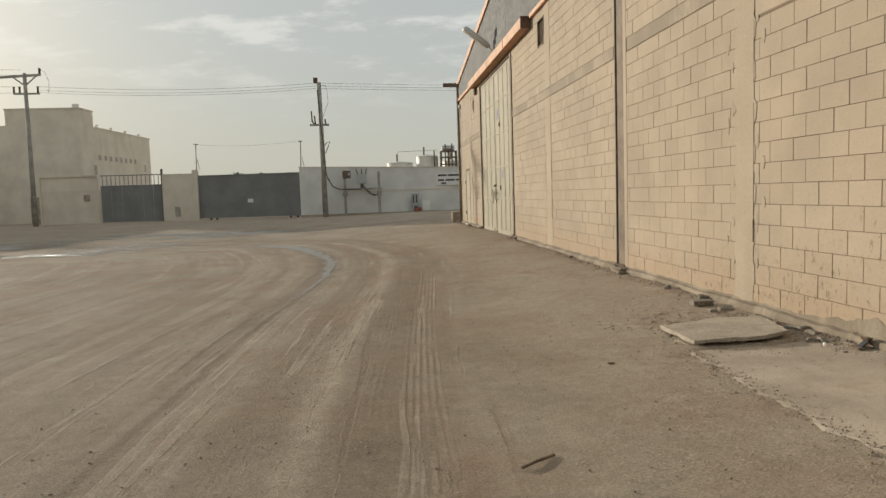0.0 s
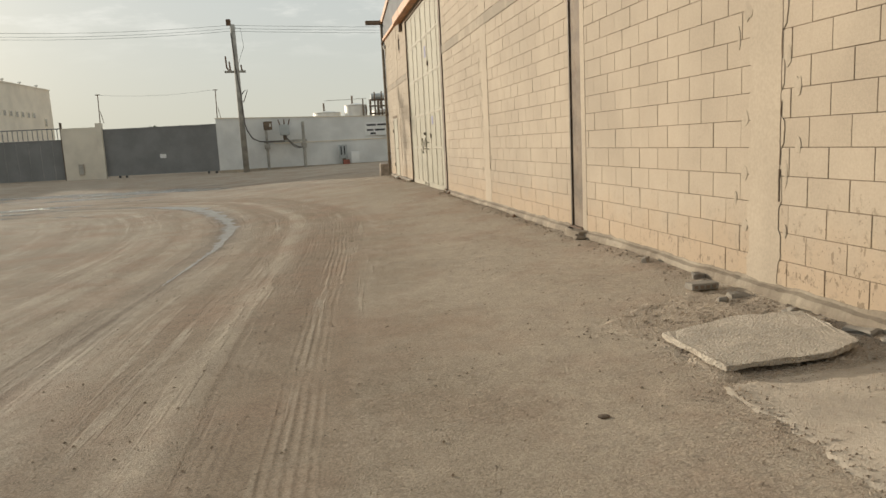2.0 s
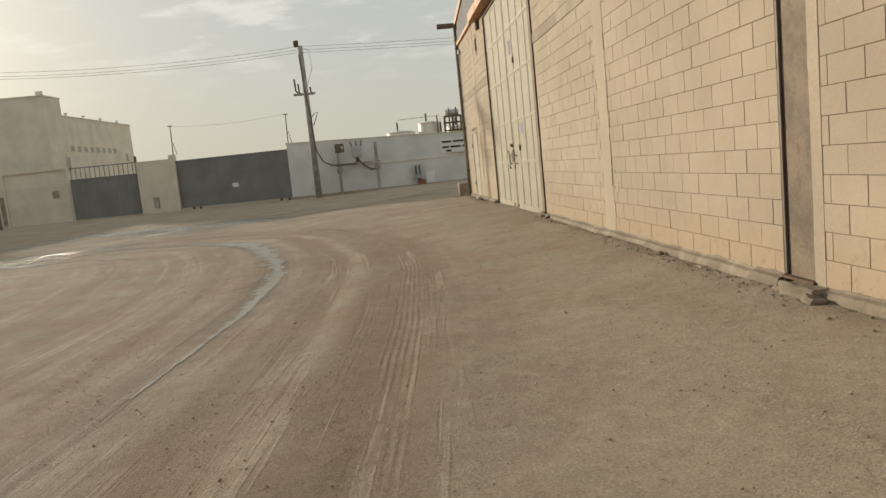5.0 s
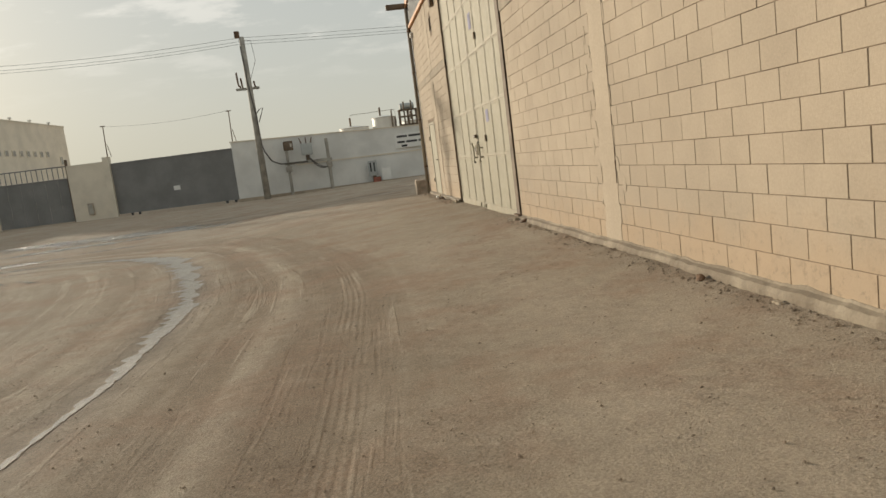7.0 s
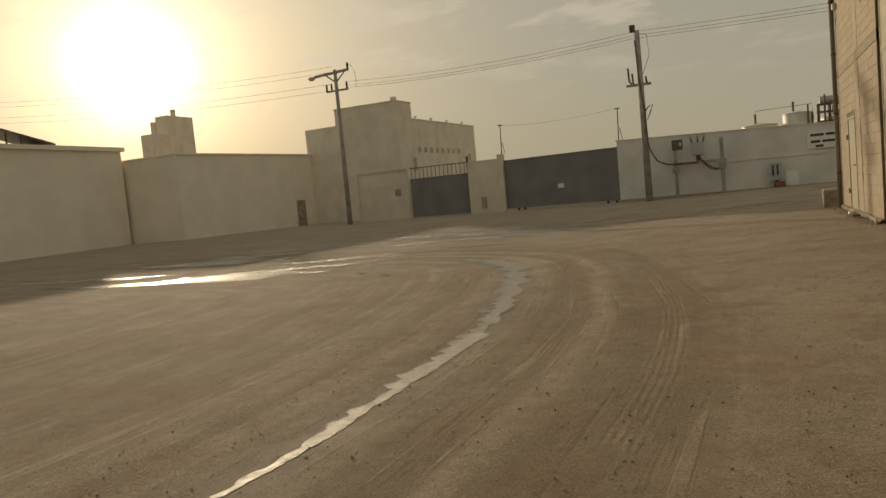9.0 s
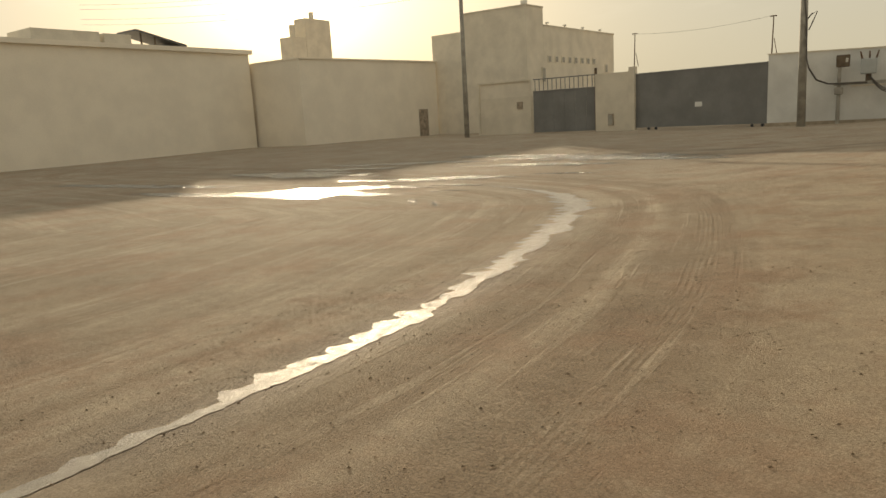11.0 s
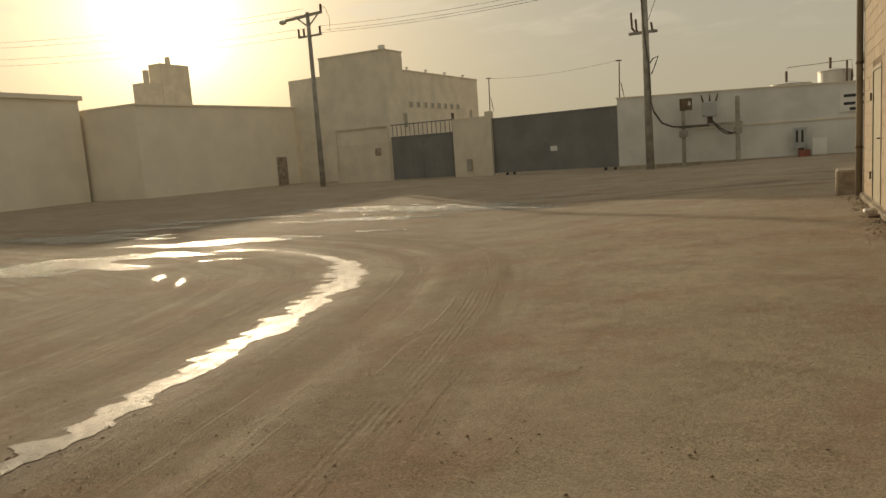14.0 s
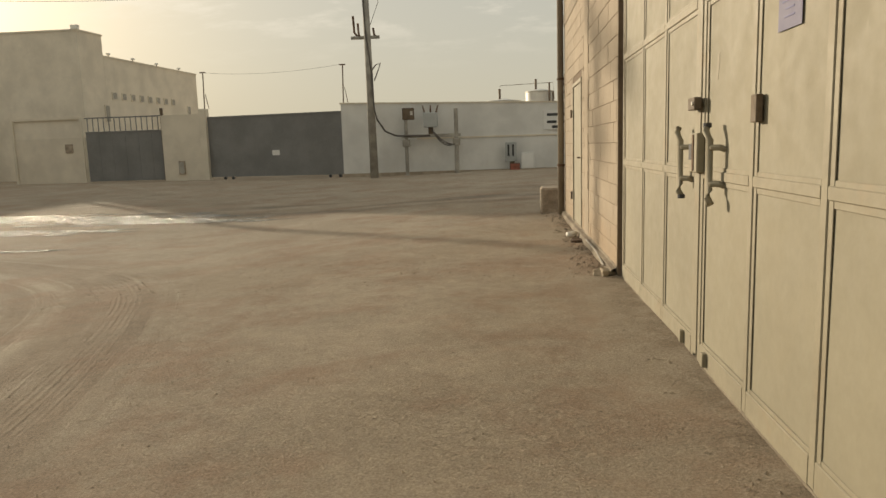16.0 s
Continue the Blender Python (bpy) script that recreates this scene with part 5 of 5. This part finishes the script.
# ---------- tank farm and palms behind the white wall ----------
def tank(x, y, r, h):
    t = thing("storage_tank", "white cylindrical storage tank behind the wall", "tank", "storage tanks", at=(x, y, 0))
    part("shell", rod(B(), (0, 0, -0.4), (0, 0, h), r, seg=32), M_TANK, t)
    part("roof_cone", rod(B(), (0, 0, h), (0, 0, h + 0.22), r + 0.03, 0.2, 32), M_TANK, t)
    for z in (h * 0.5, h - 0.05):
        part("hoop", rod(B(), (0, 0, z), (0, 0, z + 0.08), r + 0.04, seg=32), M_GALV, t)
    part("vent_pipe", rod(B(), (-0.3, 0, h), (-0.3, 0, h + 1.0), 0.09), M_STEEL, t)


tank(2.55, 76.4, 1.4, 4.75)
tank(5.45, 76.2, 1.12, 5.4)
tank(8.6, 78.5, 1.3, 4.9)
skid = thing("process_skid", "steel pipe rack with valves and a drum on top", "pipe rack")
for x in (6.9, 7.7, 8.5):
    for y in (74.5, 75.5):
        part("upright", box(B(), x - 0.06, x + 0.06, y - 0.06, y + 0.06, -0.4, 5.85), M_STEEL, skid)
for z in (4.4, 5.15, 5.75):
    part("deck_beam", box(B(), 6.8, 8.6, 74.4, 75.6, z, z + 0.1), M_STEEL, skid)
part("drum", rod(B(), (7.0, 75, 6.15), (8.3, 75, 6.15), 0.30, seg=16), M_GREYBOX, skid)
for x, h in ((6.4, 5.25), (7.3, 6.55), (8.0, 6.6), (6.1, 5.95)):
    part("pipe", rod(B(), (x, 74.3, 3), (x, 74.3, h), 0.07), M_STEEL, skid)
part("pipe_run", tube(B(), [(2.3, 75, 5.8), (2.35, 75, 5.9), (6.4, 74.4, 5.95), (6.5, 74.4, 4.7)], 0.02), M_STEEL, skid)


def palm(x, y, h, seed):
    rnd = random.Random(seed)
    t = thing("palm_tree", "distant date palm with a ragged green crown", "palm tree", "palms beyond the gate", at=(x, y, 0))
    part("trunk", rod(B(), (0, 0, -0.4), (0.1, 0, h), 0.24, 0.17, 9), M_TRUNK, t)
    bm = B()
    for i in range(34):
        az, el, ln = rnd.random() * math.tau, rnd.uniform(-0.2, 1.3), rnd.uniform(1.4, 2.2)
        for k in range(8):
            a, b = k / 8, (k + 1) / 8
            def at(s):
                r = ln * s * math.cos(el) * (1 - 0.1 * s)
                return Vector((0.1 + r * math.cos(az), r * math.sin(az), h + ln * s * math.sin(el) - 1.3 * s * s))
            p, q = at(a), at(b)
            side = Vector((-math.sin(az), math.cos(az), 0))
            w = 0.34 * math.sin(math.pi * min(0.95, a + 0.12))
            for sg in (-1, 1):
                m = (p + q) / 2
                bm.faces.new([bm.verts.new(p), bm.verts.new(m + side * sg * w + Vector((0, 0, -0.22 * w))), bm.verts.new(q)])
    part("crown", bm, M_FROND, t)


palm(-23.2, 120, 5.3, 1)
palm(-19.0, 120, 5.1, 2)
palm(-30.2, 122, 4.6, 3)
palm(-22.0, 123, 5.0, 4)

# ---------- rubble at the wall ----------
def lumpy(bm, amount, scale):
    for v in bm.verts:
        v.co += Vector((noise.noise(v.co * scale), noise.noise(v.co * scale + Vector((9, 0, 0))), noise.noise(v.co * scale + Vector((0, 9, 0))))) * amount
    return bm


apron_line = [(3.45, 7.55), (3.05, 7.25), (2.55, 7.0), (2.22, 6.78), (2.36, 6.45), (2.42, 6.1), (2.40, 5.7), (2.30, 5.32), (2.34, 4.9), (2.24, 4.5), (2.31, 4.1), (2.24, 3.7), (2.32, 3.2), (2.25, 2.6), (2.33, 1.9), (2.28, 1.0), (2.3, -0.5)]


def worn_sheet(name, y0, y1, material, label, lift, rough):
    """A thin uneven sheet between the broken line and the wall."""
    bm = B()
    grid = []
    n = int((y1 - y0) / 0.04)
    for i in range(n + 1):
        y = y1 - (y1 - y0) * i / n
        xe = float(np.interp(-y, [-p[1] for p in apron_line], [p[0] for p in apron_line])) + 0.07 * noise.noise((y * 5, 2, 0)) + 0.04 * noise.noise((y * 17, 2, 0))
        xs = np.array([xe + (3.64 - xe) * (k / 24) ** 1.15 for k in range(25)])
        zs = surface(xs, np.full(25, y))
        end = min(i, n - i) / 3.0
        grid.append([bm.verts.new((x, y, z + lift * min(1.0, k / 2.0, end) - (0.02 if min(k, end) < 0.5 else 0) + rough * (noise.noise((x * 7, y * 7, 0)) + 0.6 * noise.noise((x * 19, y * 19, 0)))))
                     for k, (x, z) in enumerate(zip(xs, zs))])
    for a, b in zip(grid, grid[1:]):
        for k in range(24):
            bm.faces.new((a[k], a[k + 1], b[k + 1], b[k]))
    return tagged(part(name, bm, material, smooth=True), label, "apron", kind="structure")


worn_sheet("concrete_apron", -0.4, 5.60, M_APRON, "pale worn concrete apron strip along the wall", 0.004, 0.004)
worn_sheet("loose_soil", 5.50, 7.5, M_RUBBLE, "crumbled earth and mortar round a broken slab", 0.010, 0.013)

slab = B()
prism(slab, [(2.45, 6.28), (2.45, 5.62), (3.05, 5.60), (3.30, 5.70), (3.44, 6.34), (3.0, 6.42)], 0.016, 0.046)
bmesh.ops.subdivide_edges(slab, edges=slab.edges, cuts=11, use_grid_fill=True)
lumpy(slab, 0.005, 6)
lumpy(slab, 0.010, 23)
lumpy(slab, 0.006, 47)
for v in slab.verts:
    v.co.z += 0.035 * (v.co.x - 2.45)
slab_ob = tagged(part("broken_slab", slab, M_SLAB), "broken concrete slab lying loose on crumbled earth", "concrete slab")

hb = thing("hollow_block", "grey hollow concrete block lying flat near the wall", "block")
part("body", lumpy(box(B(), 3.24, 3.46, 7.30, 7.42, 0.03, 0.080, 0.006), 0.006, 12), M_GREYBLOCK, hb)
# solid dark pieces on the face paint the shade inside the holes
for x in (3.255, 3.305, 3.355, 3.405):
    part("hole", box(B(), x, x + 0.028, 7.293, 7.302, 0.045, 0.068), M_SOIL_SHADE, hb)
for i, (x, y, s, h) in enumerate(((3.47, 7.05, 0.08, 0.01), (3.52, 6.55, 0.07, 0.008), (3.42, 6.45, 0.06, 0.012), (3.54, 5.95, 0.09, 0.02), (3.30, 7.0, 0.04, 0.015), (3.55, 7.75, 0.05, 0.03), (3.5, 8.6, 0.05, 0.03), (3.45, 5.45, 0.05, 0.01), (3.52, 5.7, 0.06, 0.015), (3.38, 5.5, 0.035, 0.012))):
    z = float(surface(np.array([x]), np.array([y]))[0])
    bm = box(B(), x - s, x + s, y - s * 0.6, y + s * 0.6, z - 0.02, z + h + 0.02, 0.012, pose(0, 0, 0, 0, 4, 37 * i))
    bmesh.ops.subdivide_edges(bm, edges=bm.edges, cuts=1, use_grid_fill=True)
    tagged(part("rubble_piece", lumpy(bm, 0.02, 18), M_GREYBLOCK), "jagged broken piece of concrete rubble", "rubble", "rubble by the wall")
clod = B()
bmesh.ops.create_icosphere(clod, subdivisions=2, radius=0.017, matrix=pose(3.34, 5.27, 0.045))
tagged(part("white_pebble", lumpy(clod, 0.008, 20), M_PLASTIC, smooth=True), "round white pebble on the ground", "pebble")
wedge = thing("scrap_bracket", "dark folded metal scrap leaning at the wall foot", "scrap metal")
part("strip", box(B(), 3.50, 3.62, 5.10, 5.15, 0.07, 0.082, 0, pose(0, 0, 0, 0, -38, 0)), M_BLACK, wedge)
part("strip", box(B(), 3.55, 3.64, 5.10, 5.18, 0.075, 0.088, 0, pose(0, 0, 0, 0, 50, 0)), M_RUST, wedge)
part("foot_plate", box(B(), 3.48, 3.64, 5.08, 5.20, 0.035, 0.048), M_SOIL_SHADE, wedge)
zs = float(surface(np.array([0.72]), np.array([3.66]))[0])
zp = float(surface(np.array([1.69]), np.array([5.41]))[0])
spot = B()
bmesh.ops.create_icosphere(spot, subdivisions=2, radius=0.021, matrix=pose(1.69, 5.41, zp + 0.004) @ Matrix.Diagonal((1.5, 1, 0.4, 1)))
tagged(part("flat_stone", lumpy(spot, 0.008, 22), M_SOIL_SHADE, smooth=True), "small dark flat stone lying on the sand", "stone")
tagged(part("stick", tube(B(), [(0.61, 3.59, zs + 0.012), (0.70, 3.65, zs + 0.018), (0.81, 3.735, zs + 0.012)], 0.008), M_SOIL_SHADE), "thin dark stick lying on the sand", "stick")
# litter at the gate corner
cup = thing("plastic_bottle", "crushed white plastic bottle by the wall foot", "bottle")
part("body", rod(B(), (3.46, 27.98, 0.065), (3.58, 28.09, 0.07), 0.036, 0.033, 12), M_PLASTIC, cup, smooth=True)
part("cap", rod(B(), (3.585, 28.095, 0.07), (3.60, 28.11, 0.07), 0.016, seg=10), M_SIGNW, cup)
tagged(part("loose_pipe", tube(B(), [(3.62, 27.2, 0.10), (3.63, 26.3, 0.09), (3.60, 25.45, 0.07)], 0.011), M_POLE), "thin grey pipe lying along the wall foot", "pipe")
for i, (x, y, s) in enumerate(((3.55, 27.55, 0.08), (3.58, 25.2, 0.10), (3.56, 25.42, 0.06), (3.55, 19.15, 0.08), (3.6, 18.75, 0.06), (3.5, 18.1, 0.05), (3.55, 13.2, 0.04), (3.57, 12.2, 0.04))):
    z = float(surface(np.array([x]), np.array([y]))[0])
    bm = box(B(), x - s, x + s, y - s * 0.8, y + s * 0.8, z - 0.02, z + s * 0.55, 0.015, pose(0, 0, 0, 8, 4, 41 * i))
    bmesh.ops.subdivide_edges(bm, edges=bm.edges, cuts=1, use_grid_fill=True)
    tagged(part("rubble_piece", lumpy(bm, 0.035, 12), M_CONC if i % 2 else M_RUST), "rough stone lying at the foot of the wall", "rubble", "stones at the wall foot")

# pebbles and clods
rnd = np.random.RandomState(4)
verts, faces = [], []


def pebble(x, y, s):
    z = float(PZ)
    n0 = len(verts)
    for a, b, c in ((1, 0, 0), (0, 1, 0), (-1, 0, 0), (0, -1, 0), (0, 0, 1), (0, 0, -0.5)):
        j = 0.7 + 0.6 * rnd.rand(3)
        verts.append((x + a * s * j[0] + b * s * 0.3, y + b * s * j[1] + a * s * 0.25, z + c * s * 0.7 * j[2]))
    for a, b, c in ((0, 1, 4), (1, 2, 4), (2, 3, 4), (3, 0, 4), (1, 0, 5), (2, 1, 5), (3, 2, 5), (0, 3, 5)):
        faces.append((n0 + a, n0 + b, n0 + c))


spots = [(rnd.uniform(-3, 3.4), rnd.uniform(2, 27), 0.003 + 0.008 * rnd.rand() ** 4) for _ in range(9000)]
spots += [(3.62 - abs(rnd.normal(0, 0.16)), rnd.uniform(3, 31), 0.003 + 0.010 * rnd.rand() ** 4) for _ in range(2600)]
spots += [(2.32 + rnd.normal(0, 0.09), rnd.uniform(1, 5.6), 0.003 + 0.008 * rnd.rand() ** 3) for _ in range(900)]
spots += [(3.0 + rnd.normal(0, 0.34), 6.1 + rnd.normal(0, 0.5), 0.004 + 0.018 * rnd.rand() ** 4) for _ in range(1300)]
heights = surface(np.array([s[0] for s in spots]), np.array([s[1] for s in spots]))
for (x, y, s), PZ in zip(spots, heights):
    if x < 3.63:
        if 2.35 < x and 5.2 < y < 7.1:
            PZ = PZ + 0.010
        elif 2.32 < x and y < 5.2:
            PZ = PZ + 0.006
        if x > 2.42 and y < 5.6:
            s = min(s, 0.006)
        pebble(x, y, s)
tagged(data_mesh("pebbles", verts, faces, M_STONE), "small scattered pebbles and clods on the sand", "pebbles", kind="stuff")

verts, faces = [], []
spots = [(rnd.uniform(-2.6, 3.5), rnd.uniform(3, 27), 0.004 + 0.008 * rnd.rand() ** 4) for _ in range(7000)]
spots += [(3.60 - abs(rnd.normal(0, 0.13)), rnd.uniform(1.5, 31), 0.004 + 0.016 * rnd.rand() ** 4) for _ in range(3200)]
spots += [(2.34 + rnd.normal(0, 0.08), rnd.uniform(1, 5.6), 0.003 + 0.008 * rnd.rand() ** 3) for _ in range(1100)]
spots += [(2.95 + rnd.normal(0, 0.36), 6.55 + rnd.normal(0, 0.35), 0.004 + 0.013 * rnd.rand() ** 3) for _ in range(700)]
spots += [(3.50 + rnd.normal(0, 0.10), 5.75 + rnd.normal(0, 0.4), 0.005 + 0.016 * rnd.rand() ** 3) for _ in range(260)]
heights = surface(np.array([s[0] for s in spots]), np.array([s[1] for s in spots]))
for (x, y, s), PZ in zip(spots, heights):
    if x < 3.62 and not 19.3 < y < 25.1:
        PZ = PZ + (0.010 if 2.35 < x and 5.2 < y < 7.1 else 0.004)
        pebble(x, y, s)
tagged(data_mesh("soil_crumbs", verts, faces, M_CRUMB), "brown crumbs of soil on the sand and along the wall", "crumbs", kind="stuff")

# ---------- the blocks of the wall ----------
PITCH, COURSE, GAP = 0.375, 0.2, 0.005
OPEN = [(GATE0 - 0.27, GATE1 + 0.05, -1, GATE_TOP), (DOOR0, DOOR1, -1, DOOR_TOP), (10.46, 10.98, -1, 9), (6.15, 6.92, 2.92, 3.3)]
OPEN += [(a, b, -1, 9) for a, b in COLUMNS] + [(a, b, c, d) for a, b, c, d in VENTS]


def block_verts(y0, y1, z0, z1, c=0.0025, j=0.0):
    """A block face with chamfered, slightly uneven edges, in its own place."""
    f, b = FACE + j, FACE + 0.05
    out = [(f, y0 + c, z0 + c), (f, y1 - c, z0 + c), (f, y1 - c, z1 - c), (f, y0 + c, z1 - c)]
    out += [(f + c, y0, z0), (f + c, y1, z0), (f + c, y1, z1), (f + c, y0, z1)]
    out += [(b, y0, z0), (b, y1, z0), (b, y1, z1), (b, y0, z1)]
    return out


BLOCK_FACES = [(3, 2, 1, 0)] + [(i, (i + 1) % 4, 4 + (i + 1) % 4, 4 + i) for i in range(4)] + [(4 + i, 4 + (i + 1) % 4, 8 + (i + 1) % 4, 8 + i) for i in range(4)]


def cut(spans, a, b):
    out = []
    for s, e in spans:
        if b <= s or a >= e:
            out.append((s, e))
            continue
        if s < a:
            out.append((s, a))
        if e > b:
            out.append((b, e))
    return out


near_meshes = {}
far_v, far_f = [], []
rb = random.Random(11)
levels = [0.1 + COURSE * i for i in range(16)] + [3.5 + COURSE * i for i in range(9)]
count = 0
for li, z in enumerate(levels):
    z0, z1 = z + GAP / 2, z + COURSE - GAP / 2
    if li == 0:
        z0 = 0.06
    # the bond starts anew at the first steel column
    runs = []
    for first, last, joint in ((-12, 10.46, 6.44), (10.98, 31.08, 12.99)):
        a = joint + (PITCH / 2 if li % 2 else 0.0)
        a -= math.ceil((a - first) / PITCH) * PITCH
        while a < last:
            runs.append((max(a + GAP / 2, first), min(a + PITCH - GAP / 2, last)))
            a += PITCH
    for run_start, run_stop in runs:
        spans = [(run_start, run_stop)]
        for o0, o1, oz0, oz1 in OPEN:
            if z1 > oz0 and z0 < oz1:
                spans = cut(spans, o0, o1 + GAP)
        for s, e in spans:
            if e - s < 0.045:
                continue
            near = (4.3 < s < 10.4 and z < 2.2) or (10.8 < s < 14.8 and z < 2.0)
            jit = rb.uniform(-0.0015, 0.0025)
            if near and count < 300:
                count += 1
                key = (round(e - s, 3), round(z1 - z0, 3))
                if key not in near_meshes:
                    me = bpy.data.meshes.new("block")
                    me.from_pydata([(x - FACE, y, zz) for x, y, zz in block_verts(0, e - s, 0, z1 - z0)], [], BLOCK_FACES)
                    me.materials.append(M_BLOCK)
                    near_meshes[key] = me
                ob = new("block", near_meshes[key])
                ob.location = (FACE + jit, s, z0)
                ob.parent = wall_east
            else:
                n0 = len(far_v)
                far_v += block_verts(s, e, z0, z1, j=jit)
                far_f += [tuple(n0 + i for i in f) for f in BLOCK_FACES]
rest = data_mesh("block_courses", far_v, far_f, M_BLOCK, wall_east)
rest["kind"] = "stuff"
